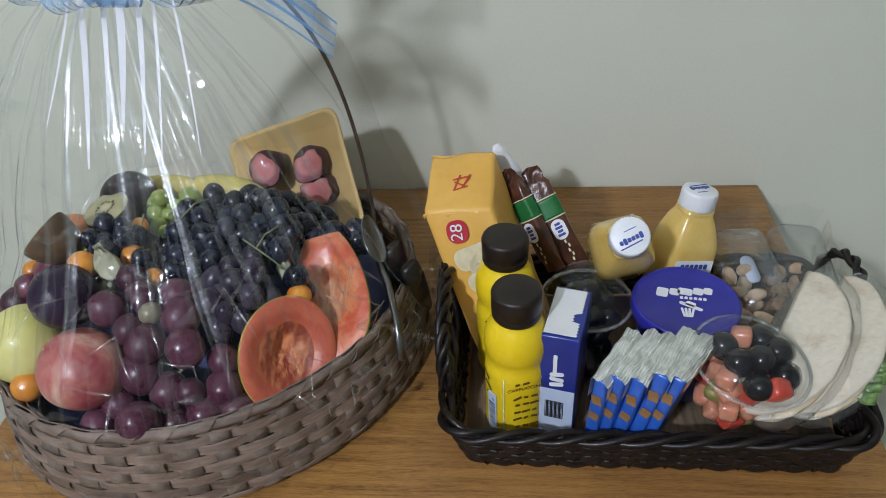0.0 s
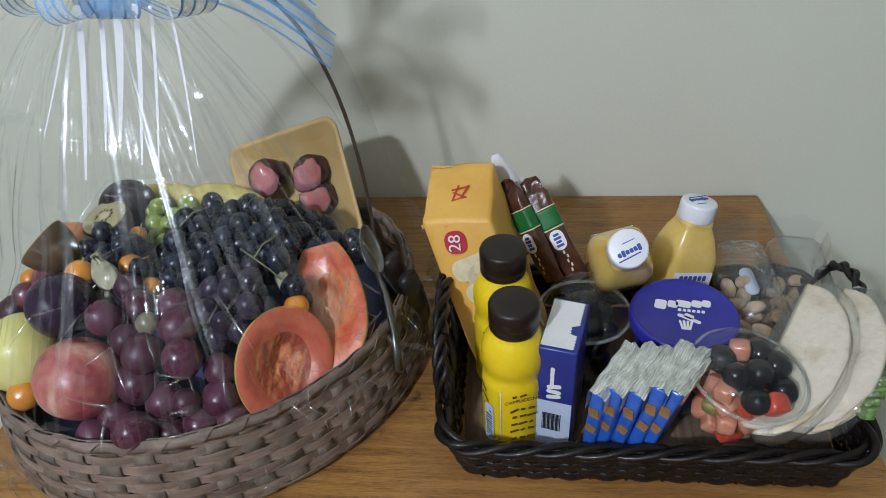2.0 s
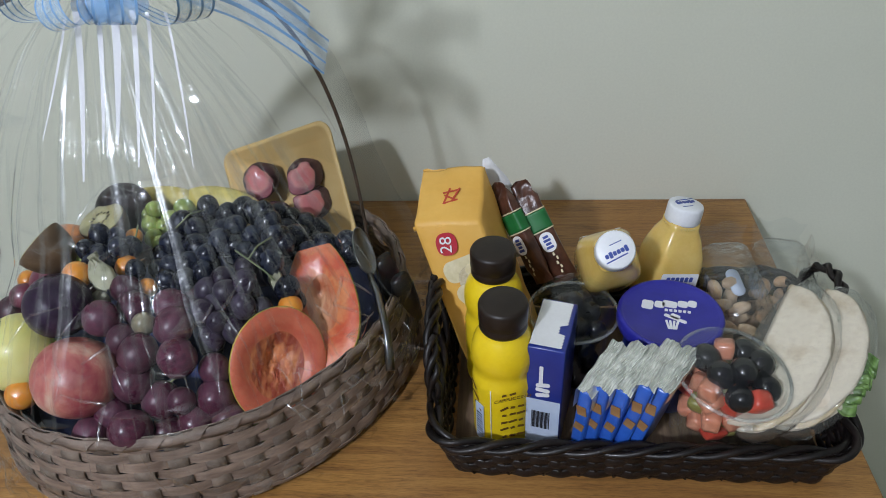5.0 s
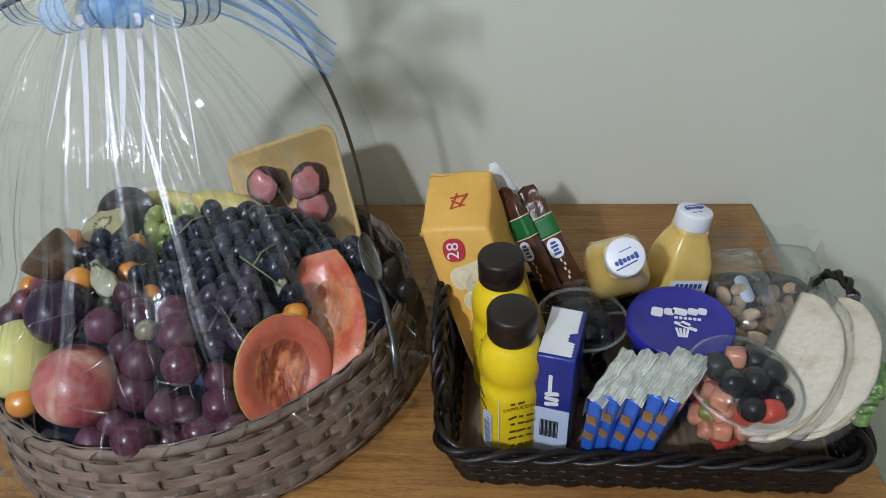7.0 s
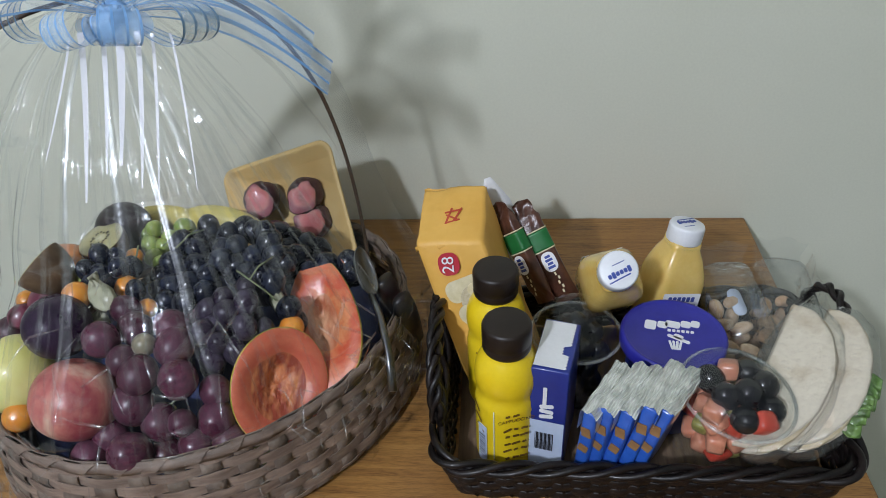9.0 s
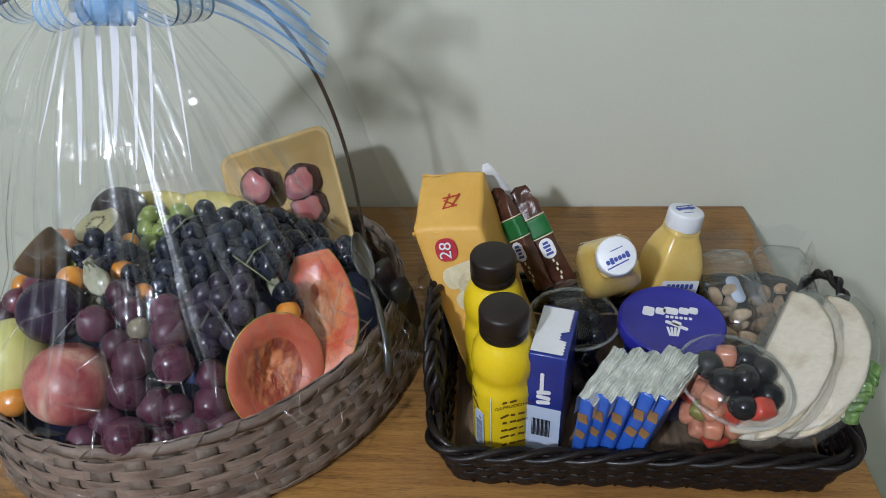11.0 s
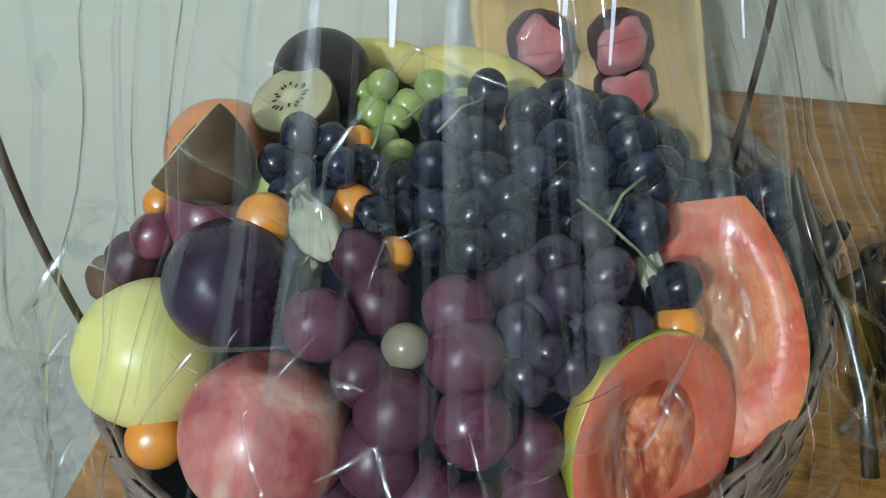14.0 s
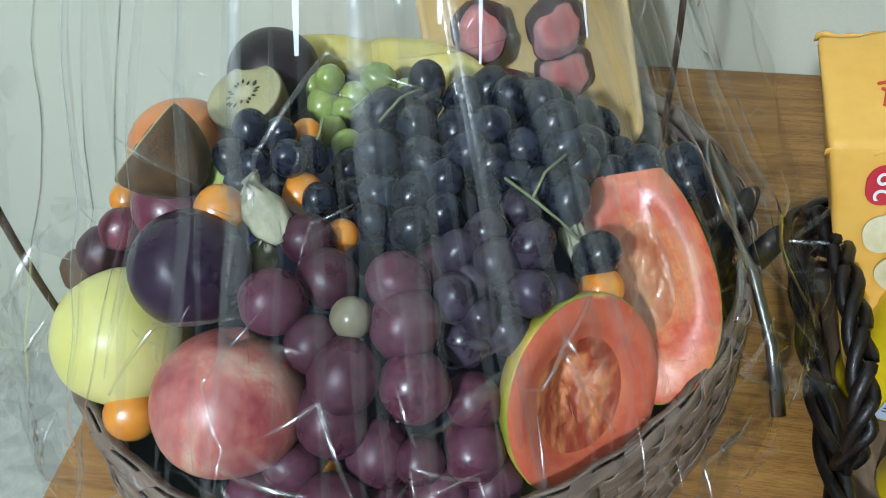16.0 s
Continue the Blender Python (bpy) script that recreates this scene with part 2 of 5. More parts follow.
PAPAYA_FLESH = cut_fruit("papaya_flesh", 0.056, [(0.0, (0.54, 0.12, 0.05)), (0.4, (0.60, 0.18, 0.08)), (0.6, (0.52, 0.10, 0.055)), (0.75, (0.60, 0.15, 0.08)), (0.93, (0.56, 0.11, 0.06)), (1.0, (0.70, 0.40, 0.15))], coat=0.15, wob=0.55)
PAPAYA_SEEDBED = surface("papaya_hollow", (0.30, 0.045, 0.018), (0.66, 0.24, 0.09), 60, 0.5, 0.9, 170, coat=0.05, stretch=(1.6, 0.6, 1), lo=0.42, hi=0.6)
PAPAYA_ROUGH = surface("papaya_rough_hollow", (0.50, 0.15, 0.07), (0.68, 0.36, 0.20), 50, 0.35, 0.9, 130, coat=0.3, stretch=(1.3, 0.7, 1), lo=0.4, hi=0.62)
PAPAYA_FLESH_LONG = cut_fruit("papaya_flesh_long", 0.078, [(0.1, (0.62, 0.11, 0.03)), (0.3, (0.72, 0.28, 0.12)), (0.5, (0.60, 0.09, 0.04)), (0.7, (0.70, 0.22, 0.10)), (0.9, (0.60, 0.10, 0.05))], wob=0.6)
FIG_FLESH = cut_fruit("fig_flesh", 0.017, [(0.0, (0.42, 0.10, 0.10)), (0.5, (0.50, 0.12, 0.12)), (0.75, (0.52, 0.18, 0.16)), (0.92, (0.36, 0.14, 0.15)), (1.0, (0.30, 0.10, 0.12))], rough=0.5, coat=0.1, wob=0.5)
SEED = surface("seed", (0.02, 0.015, 0.012), (0.04, 0.03, 0.02), 50, 0.4, 0, 400)
FOAM = surface("foam_tray", (0.68, 0.45, 0.17), (0.74, 0.53, 0.23), 30, 0.55, 0.15, 700)
STEEL = surface("steel", (0.2, 0.2, 0.21), (0.26, 0.27, 0.28), 60, 0.28, 0.05, 900, metal=1.0)
BLACK_PLASTIC = surface("black_plastic", (0.006, 0.006, 0.007), (0.012, 0.012, 0.013), 60, 0.4, 0.05, 600)
PAPER_BLUE = surface("blue_paper", (0.014, 0.022, 0.075), (0.04, 0.065, 0.21), 25, 0.6, 0.3, 200)
PAPER_WHITE = surface("white_paper", (0.74, 0.74, 0.74), (0.80, 0.80, 0.80), 20, 0.6, 0.05, 300)
BOW_SATIN = surface("blue_satin", (0.16, 0.34, 0.62), (0.28, 0.47, 0.74), 60, 0.25, 0.05, 500, coat=0.3)
BISCUIT = surface("orange_paper_pack", (0.74, 0.40, 0.070), (0.81, 0.47, 0.105), 26, 0.55, 0.7, 70, coat=0.03)
RED_INK = surface("red_ink", (0.50, 0.05, 0.02), (0.56, 0.07, 0.03), 30, 0.5, 0, 300)
BADGE = surface("red_badge", (0.48, 0.02, 0.04), (0.55, 0.04, 0.06), 30, 0.5, 0, 300)
CREAM = surface("toast_picture", (0.62, 0.55, 0.34), (0.75, 0.68, 0.48), 90, 0.5, 0, 300)
CRUMB = surface("crumb_picture", (0.46, 0.40, 0.26), (0.62, 0.55, 0.40), 300, 0.6, 0, 500)
BROWN_WRAP = surface("brown_wrapper", (0.055, 0.020, 0.012), (0.12, 0.046, 0.028), 60, 0.3, 0.9, 150, coat=0.25)
GREEN_INK = surface("green_band", (0.01, 0.13, 0.03), (0.02, 0.18, 0.05), 40, 0.35, 0.1, 200)
YELLOW_BOTTLE = surface("yellow_sleeve", (0.83, 0.58, 0.012), (0.87, 0.64, 0.02), 25, 0.3, 0.05, 300, coat=0.25)
DARK_CAP = surface("dark_brown_cap", (0.013, 0.008, 0.006), (0.022, 0.014, 0.010), 40, 0.42, 0.08, 500, spec=0.35)
BROWN_INK = surface("brown_ink", (0.12, 0.06, 0.01), (0.17, 0.09, 0.015), 60, 0.45, 0, 300)
NAVY = surface("navy_carton", (0.012, 0.025, 0.20), (0.02, 0.04, 0.27), 25, 0.35, 0.1, 200, coat=0.2)
PALE_BLUE = surface("pale_blue_print", (0.48, 0.56, 0.72), (0.55, 0.62, 0.76), 30, 0.4, 0, 200)
WHITE_INK = surface("white_print", (0.78, 0.78, 0.80), (0.83, 0.83, 0.84), 30, 0.4, 0, 300)
BLACK_INK = surface("black_print", (0.02, 0.02, 0.025), (0.03, 0.03, 0.035), 30, 0.5, 0, 300)
LID_BLUE = surface("blue_lid", (0.018, 0.018, 0.24), (0.028, 0.028, 0.31), 30, 0.35, 0.05, 300)
BAR_BLUE = surface("blue_wrapper", (0.02, 0.10, 0.50), (0.04, 0.15, 0.60), 40, 0.3, 0.5, 120, coat=0.3)
SILVER = surface("silver_foil", (0.60, 0.62, 0.57), (0.90, 0.91, 0.85), 70, 0.28, 0.6, 150, metal=0.5, coat=0.3)
OCHRE = surface("biscuit_print", (0.26, 0.13, 0.05), (0.36, 0.2, 0.08), 60, 0.4, 0, 300)
JUICE = surface("orange_juice", (0.70, 0.47, 0.12), (0.76, 0.55, 0.18), 40, 0.22, 0.0, 300, coat=0.5, sss=0.15)
WHITE_PLASTIC = surface("white_cap", (0.78, 0.79, 0.82), (0.83, 0.84, 0.86), 30, 0.35, 0.05, 400)
LABEL_BLUE = surface("label_blue", (0.03, 0.06, 0.30), (0.05, 0.09, 0.36), 30, 0.4, 0, 300)
GLOSSY_BLACK = surface("black_grape_skin", (0.003, 0.003, 0.005), (0.009, 0.009, 0.014), 60, 0.12, 0, 130, spec=0.45)
NUT = surface("cashew", (0.46, 0.27, 0.15), (0.66, 0.44, 0.28), 70, 0.5, 0.3, 400, vary=0.15)
BRAZIL_NUT = surface("brazil_nut", (0.46, 0.30, 0.18), (0.70, 0.54, 0.38), 60, 0.5, 0.3, 400, vary=0.15)
MELON_BIT = surface("papaya_cube", (0.62, 0.22, 0.13), (0.72, 0.34, 0.22), 80, 0.3, 0.3, 300, coat=0.3, vary=0.2)
RED_BIT = surface("watermelon_cube", (0.55, 0.05, 0.03), (0.64, 0.10, 0.06), 80, 0.3, 0.3, 300, coat=0.3)
GREEN_BIT = surface("kiwi_cube", (0.30, 0.28, 0.08), (0.42, 0.36, 0.13), 80, 0.3, 0.3, 300, coat=0.3)
CREPE = surface("tapioca", (0.55, 0.43, 0.29), (0.79, 0.70, 0.57), 34, 0.55, 1.0, 180, lo=0.30, hi=0.52)
FILLING = surface("cheese_filling", (0.60, 0.47, 0.27), (0.70, 0.56, 0.36), 80, 0.5, 0.6, 250)
LEAF = surface("lettuce", (0.07, 0.16, 0.035), (0.20, 0.32, 0.09), 60, 0.4, 0.5, 200, coat=0.2)


def stained_skin(name):
    """Rosy peach skin: a pale ground, red blush in broad streaks and small dots."""
    m, nt, b = nodes_of(name)
    a, c, d = noise_at(nt, 24, 6, 0.6, (1, 1, 0.6), 0.4), noise_at(nt, 90, 4), noise_at(nt, 420, 2)
    col = ramp(nt, a.outputs["Fac"], [(0.36, (0.62, 0.40, 0.30)), (0.47, (0.48, 0.15, 0.13)), (0.62, (0.30, 0.045, 0.06))])
    col = mixed(nt, ramp(nt, c.outputs["Fac"], [(0.45, (0, 0, 0)), (0.7, (0.4, 0.4, 0.4))]), col, (0.60, 0.28, 0.20))
    col = mixed(nt, ramp(nt, d.outputs["Fac"], [(0.64, (0, 0, 0)), (0.78, (0.25, 0.25, 0.25))]), col, (0.66, 0.45, 0.32))
    nt.links.new(col, b.inputs["Base Color"])
    b.inputs["Roughness"].default_value, b.inputs["Coat Weight"].default_value = 0.36, 0.12
    b.inputs["Subsurface Weight"].default_value, b.inputs["Subsurface Radius"].default_value = 0.1, (0.006, 0.003, 0.002)
    return m


PEACH = stained_skin("peach_skin")


def sheer(name, colour, clear, rough=0.25):
    m, nt, b = nodes_of(name)
    b.inputs["Base Color"].default_value = (*colour, 1)
    b.inputs["Roughness"].default_value = rough
    n = noise_at(nt, 900, 2)
    a = ramp(nt, n.outputs["Fac"], [(0.3, (1 - clear - 0.03,) * 3), (0.7, (1 - clear + 0.03,) * 3)])
    nt.links.new(a, b.inputs["Alpha"])
    b.inputs["Coat Weight"].default_value = 0.5
    return m


BOW_SHEER = sheer("sheer_blue_organza", (0.36, 0.60, 0.90), 0.60)
BOW_STRIPE = sheer("satin_stripe", (0.14, 0.30, 0.52), 0.25)
BOW_CLEAR = sheer("clear_organza", (0.45, 0.65, 0.9), 0.82)
STREAMER = sheer("pearl_streamer", (0.90, 0.90, 1.0), 0.45, 0.12)

# ---- building blocks ----


def part(name, bm, material, parent, label="", smooth=True):
    me = bpy.data.meshes.new(name)
    bm.to_mesh(me)
    bm.free()
    return piece(name, me, material, parent, label, smooth)


def piece(name, me, material, parent, label="", smooth=True):
    if not me.materials:
        for mt in material if isinstance(material, (list, tuple)) else [material]:
            me.materials.append(mt)
    if smooth:
        me.shade_smooth()
    ob = new(name, me)
    ob.parent = parent
    return tagged(ob, label)


def thing(name, label, category, m=None, group="", kind=""):
    ob = new(name)
    ob.empty_display_size = 0.02
    if m is not None:
        ob.matrix_world = m
    return tagged(ob, label, category, group, kind)


def solo(name, bm, material, label, category, m=None, group="", kind="", smooth=True):
    ob = part(name, bm, material, None, label, smooth)
    if m is not None:
        ob.matrix_world = m
    return tagged(ob, label, category, group, kind)


def frame_of(origin, zaxis, yhint=(0, 1, 0)):
    """A pose whose z axis points along zaxis."""
    z = Vector(zaxis).normalized()
    x = Vector(yhint).cross(z).normalized()
    y = z.cross(x)
    return Matrix.Translation(origin) @ Matrix((x, y, z)).transposed().to_4x4()


def lathe(profile, seg=32, square=0.0, bm=None):
    """Turns a profile of (radius, height) about z; square > 0 makes the section a rounded square."""
    bm = bm or bmesh.new()
    rings = []
    for r, z in profile:
        ring = []
        for k in range(seg):
            a = 2 * math.pi * k / seg
            c, s = math.cos(a), math.sin(a)
            f = 1.0
            if square:
                p = 2 + 3 * square
                f = (abs(c) ** p + abs(s) ** p) ** (-1 / p)
            ring.append(bm.verts.new((r * f * c, r * f * s, z)))
        rings.append(ring)
    for a, b in zip(rings, rings[1:]):
        for k in range(seg):
            bm.faces.new((a[k], a[(k + 1) % seg], b[(k + 1) % seg], b[k]))
    for ring, flip in ((rings[0], True), (rings[-1], False)):
        bm.faces.new(ring[::-1] if flip else ring)
    bmesh.ops.remove_doubles(bm, verts=bm.verts, dist=1e-6)
    return bm


def ball(r, squash=1.0, seg=24, groove=0.0, dimple=0.0, lump=0.0, seed=0.0):
    bm = bmesh.new()
    bmesh.ops.create_uvsphere(bm, u_segments=seg, v_segments=seg * 2 // 3, radius=1)
    for v in bm.verts:
        c = v.co.copy()
        k = 1 + lump * noise.noise(c * 1.6 + Vector((seed, seed * 0.7, 3)))
        if groove and c.y < 0:
            k -= groove * math.exp(-(c.x / 0.13) ** 2)
        if dimple:
            k -= dimple * math.exp(-(c.x ** 2 + c.y ** 2) / 0.06) * (1 if c.z > 0 else 0.4)
        v.co = Vector((c.x, c.y, c.z * squash)) * (r * k)
    return bm


def block(sx, sy, sz, bevel=0.002, cuts=0, wob=0.0, seed=0.0, centre=False):
    """A box standing on z = 0 with rounded edges; wob makes its faces uneven."""
    bm = bmesh.new()
    bmesh.ops.create_cube(bm, size=1)
    for v in bm.verts:
        v.co = Vector((v.co.x * sx, v.co.y * sy, (v.co.z + (0 if centre else 0.5)) * sz))
    if bevel:
        bmesh.ops.bevel(bm, geom=bm.edges[:], offset=bevel, segments=2, affect="EDGES", profile=0.6)
    if cuts:
        bmesh.ops.subdivide_edges(bm, edges=[e for e in bm.edges if e.calc_length() > min(sx, sy, sz) * 0.4], cuts=cuts, use_grid_fill=True)
    if wob:
        for v in bm.verts:
            v.co += wob * noise.noise_vector(v.co * 38 + Vector((seed, seed, seed)))
    return bm


def tube(points, radius, sides=8, closed=False, taper=None, bm=None, flat=1.0):
    bm = bm or bmesh.new()
    pts = [Vector(p) for p in points]
    n = len(pts)
    rings = []
    up = Vector((0, 0, 1))
    for i, p in enumerate(pts):
        d = (pts[(i + 1) % n] - pts[i - 1]) if closed else (pts[min(i + 1, n - 1)] - pts[max(i - 1, 0)])
        d.normalize()
        if abs(d.dot(up)) > 0.97:
            up = Vector((0.3, 1, 0.1)).normalized()
        a = d.cross(up).normalized()
        b = a.cross(d)
        r = radius * (taper(i / (n - 1)) if taper else 1)
        rings.append([bm.verts.new(p + r * (flat * math.cos(2 * math.pi * k / sides) * a + math.sin(2 * math.pi * k / sides) * b)) for k in range(sides)])
    for i in range(n if closed else n - 1):
        a, b = rings[i], rings[(i + 1) % n]
        for k in range(sides):
            bm.faces.new((a[k], a[(k + 1) % sides], b[(k + 1) % sides], b[k]))
    if not closed:
        bm.faces.new(rings[0][::-1])
        bm.faces.new(rings[-1])
    return bm


def band(rows, thick=0.0, bm=None):
    """A sheet through rows of points; thick gives it a body."""
    bm = bm or bmesh.new()
    grid = [[bm.verts.new(p) for p in row] for row in rows]
    for a, b in zip(grid, grid[1:]):
        for k in range(len(a) - 1):
            bm.faces.new((a[k], a[k + 1], b[k + 1], b[k]))
    if thick:
        bmesh.ops.recalc_face_normals(bm, faces=bm.faces)
        bmesh.ops.solidify(bm, geom=bm.faces[:], thickness=thick)
    return bm


def plate(w, h, t=0.0004, round_=0.0, seg=5):
    """A thin rounded plate in xy, its face towards +z."""
    bm = bmesh.new()
    r = min(round_, w / 2 - 1e-5, h / 2 - 1e-5)
    pts = []
    for cx, cy, a0 in ((1, 1, 0), (-1, 1, 90), (-1, -1, 180), (1, -1, 270)):
        if r <= 0:
            pts.append((cx * w / 2, cy * h / 2))
            continue
        for k in range(seg + 1):
            a = radians(a0 + 90 * k / seg)
            pts.append((cx * (w / 2 - r) + r * math.cos(a), cy * (h / 2 - r) + r * math.sin(a)))
    lo = [bm.verts.new((x, y, 0)) for x, y in pts]
    hi = [bm.verts.new((x, y, t)) for x, y in pts]
    bm.faces.new(lo[::-1])
    bm.faces.new(hi)
    n = len(pts)
    for k in range(n):
        bm.faces.new((lo[k], lo[(k + 1) % n], hi[(k + 1) % n], hi[k]))
    return bm


def stuck(name, bm, material, parent, m, label=""):
    ob = part(name, bm, material, parent, label, smooth=False)
    ob.matrix_local = m
    return ob


def words(text, size, material, parent, m, name="lettering"):
    cu = bpy.data.curves.new(name, "FONT")
    cu.body, cu.size, cu.extrude = text, size, 0.0001
    cu.align_x, cu.align_y = "CENTER", "CENTER"
    tmp = bpy.data.objects.new(name + "_tmp", cu)
    me = bpy.data.meshes.new_from_object(tmp)
    bpy.data.objects.remove(tmp)
    ob = piece(name, me, material, parent, smooth=False)
    ob.matrix_local = m
    return ob


def axes(x, y, z, at):
    """A pose from its three axes."""
    return Matrix.Translation(at) @ Matrix((Vector(x), Vector(y), Vector(z))).transposed().to_4x4()


# ---- the room ----
X0, X1, Y0, Y1, Z0, Z1 = -3.0, 2.0, -3.2, 1.012, -0.75, 1.98


def slab(name, label, x0, x1, y0, y1, z0, z1, material):
    bm = block(x1 - x0, y1 - y0, z1 - z0, 0)
    return solo(name, bm, material, label, name.split("_")[0], pose((x0 + x1) / 2, (y0 + y1) / 2, z0), kind="structure", smooth=False)


slab("floor", "pale speckled stone floor of the room", X0, X1, Y0, Y1, Z0 - 0.1, Z0, FLOOR)
# unseen ceiling, added above the lamp in the darkened grey
slab("ceiling", "unseen plain grey ceiling, darkened to weaken its bounce", X0, X1, Y0, Y1, Z1, Z1 + 0.1, CEILING)
slab("wall_north", "pale greenish cream painted wall behind the table", X0 - 0.1, X1 + 0.1, Y1, Y1 + 0.12, Z0 - 0.1, Z1 + 0.1, WALL)
# unseen walls, added to close the room; their dark tone holds back bounce
slab("wall_south", "unseen greenish beige wall, darkened to weaken its bounce", X0 - 0.1, X1 + 0.1, Y0 - 0.12, Y0, Z0 - 0.1, Z1 + 0.1, WALL_LOW_BOUNCE)
slab("wall_west", "unseen greenish beige wall, darkened to weaken its bounce", X0 - 0.12, X0, Y0, Y1, Z0 - 0.1, Z1 + 0.1, WALL_LOW_BOUNCE)
slab("wall_east", "unseen greenish beige wall, darkened to weaken its bounce", X1, X1 + 0.12, Y0, Y1, Z0 - 0.1, Z1 + 0.1, WALL_LOW_BOUNCE)

table = thing("table", "orange-brown varnished wooden table against the wall", "table", pose(0.0585, 0.615, 0))
top = part("tabletop", block(0.867, 0.784, 0.028, 0.003), WOOD, table)
top.location.z = -0.028
apron = part("apron", block(0.79, 0.7, 0.08, 0.002), WOOD, table)
apron.location.z = -0.1085
for sx in (-1, 1):
    for sy in (-1, 1):
        leg = part("leg", block(0.05, 0.05, 0.64, 0.003), WOOD, table)
        leg.location = (sx * 0.365, sy * 0.32, -0.75)
solo("dark_speck", ball(0.0022, 0.4, 8), BLACK_PLASTIC, "tiny dark crumb lying on the table", "crumb", pose(-0.31, 0.435, 0.0006))

# ---- the fruit basket ----
CX, CY, TURN = -0.155, 0.685, radians(36.4)
RIM = 0.095


def on_ring(a, r_long, r_short, z=0.0):
    """A point of an oval round the basket's middle; its long axis runs with the handle. a: the angle in the room."""
    u = a - TURN
    r = 1 / math.sqrt((math.cos(u) / r_long) ** 2 + (math.sin(u) / r_short) ** 2)
    return Vector((r * math.cos(a), r * math.sin(a), z))


def side(z):
    """How far the basket's wall swells at this height."""
    k = z / RIM
    return 1.0 + 0.085 * max(0.0, 1 - k) ** 0.8 - 0.05 * max(0.0, 1 - z / 0.012) ** 2


basket = thing("fruit_basket", "round woven palm basket with a thin arched handle, filled with fruit", "basket", pose(CX, CY, 0))
LONG, SHORT, STAKES = 0.210, 0.181, 40
bm = bmesh.new()
base_ring = [bm.verts.new(on_ring(2 * math.pi * k / 48, LONG * 1.03, SHORT * 1.03, 0.004)) for k in range(48)]
bm.faces.new(base_ring)
bmesh.ops.solidify(bm, geom=bm.faces[:], thickness=0.003)
part("base", bm, PALM_DARK, basket)
ROWS_OF_STRIPS = 9
for row in range(ROWS_OF_STRIPS):
    z0 = 0.002 + row * 0.0104
    lines = []
    for k in range(401):
        a = 2 * math.pi * k / 400
        c = math.cos(STAKES / 2 * a + math.pi * row)
        wave = 0.0011 * math.copysign(abs(c) ** 0.5, c) * (1 + 0.7 * noise.noise((a * 9, row * 3.7, 1)))
        wob = 0.0022 * noise.noise((math.cos(a) * 6, math.sin(a) * 6, row * 2.3))
        line = []
        for j, f in enumerate((0.0, 0.5, 1.0)):
            z = z0 + f * (0.0099 + 0.0014 * noise.noise((a * 14, row * 5.1, 4))) + wob * 1.4 + 0.0005 * noise.noise((a * 22, row, f))
            s = side(z)
            p = on_ring(a, LONG * s, SHORT * s, z)
            out = p.copy()
            out.z = 0
            out.normalize()
            line.append(p + out * (wave + wob))
        lines.append(line)
    part("strip", band(lines, 0.0009), PALM, basket, "", False)
for k in range(STAKES):
    a = 2 * math.pi * k / STAKES
    half = 0.0085 / 0.19
    lines = []
    for i in range(33):
        z = 0.002 + i * (RIM - 0.006) / 32
        row = (z - 0.002) / 0.0104
        wave = -0.0014 * math.cos(math.pi * k) * math.cos(math.pi * (row - 0.5))
        s = side(z)
        line = []
        for da in (-half, 0, half):
            p = on_ring(a + da, LONG * s, SHORT * s, z)
            out = p.copy()
            out.z = 0
            line.append(p + out.normalized() * wave)
        lines.append(line)
    part("stake", band(lines, 0.001), PALM_DARK, basket)
for shift, material in ((0.0035, PALM), (-0.0035, PALM_DARK)):
    lines = []
    for k in range(177):
        a = 2 * math.pi * k / 176
        p = on_ring(a, LONG * side(RIM), SHORT * side(RIM), RIM - 0.006)
        out = Vector((p.x, p.y, 0)).normalized()
        w = 0.0008 * math.sin(a * 30)
        up = Vector((0, 0, 0.011 + 0.002 * noise.noise((math.cos(a) * 7, math.sin(a) * 7, shift * 400))))
        lines.append([p + out * (shift + w), p + out * (shift * 1.25 + w) + up * 0.5, p + out * (shift * 0.3 + w) + up])
    part("rim_band", band(lines, 0.0012), material, basket)

lines = []
for k in range(901):
    a = 2 * math.pi * k / 900
    turn = 38 * a + 0.9 * noise.noise((math.cos(a) * 6, math.sin(a) * 6, 3))
    p = on_ring(a, LONG * side(RIM), SHORT * side(RIM), RIM)
    out = Vector((p.x, p.y, 0)).normalized()
    along = Vector((-out.y, out.x, 0))
    c = p + out * (0.0052 * math.cos(turn)) + Vector((0, 0, 0.0060 * math.sin(turn) - 0.001))
    lines.append([c - along * 0.0062, c + along * 0.0062])
part("rim_wrapping", band(lines, 0.0008), PALM, basket, "flat palm strip wound round the rim", False)

# the arched handle, a thin dark cane from rim to rim
AX = Vector((math.cos(radians(34.7)), math.sin(radians(34.7)), 0))


def arch(t):
    """t from 0 at the front foot to 1 at the back foot."""
    a = math.pi * t
    return Vector((-0.009 - 0.006 * math.sin(a), 0.001 + 0.009 * math.sin(a), 0.02 + 0.404 * math.sin(a) ** 0.66)) + AX * (-0.196 * math.copysign(abs(math.cos(a)) ** 0.725, math.cos(a)))


def arch_reach(z):
    """How far the handle stands out from the middle at this height."""
    sn = min(1.0, max(0.0, (z - 0.02) / 0.404)) ** (1 / 0.66)
    return 0.196 * max(0.0, 1 - sn * sn) ** 0.3625


part("handle", tube([arch(k / 80) for k in range(81)], 0.0020, 8), CANE, basket, "thin dark cane handle")

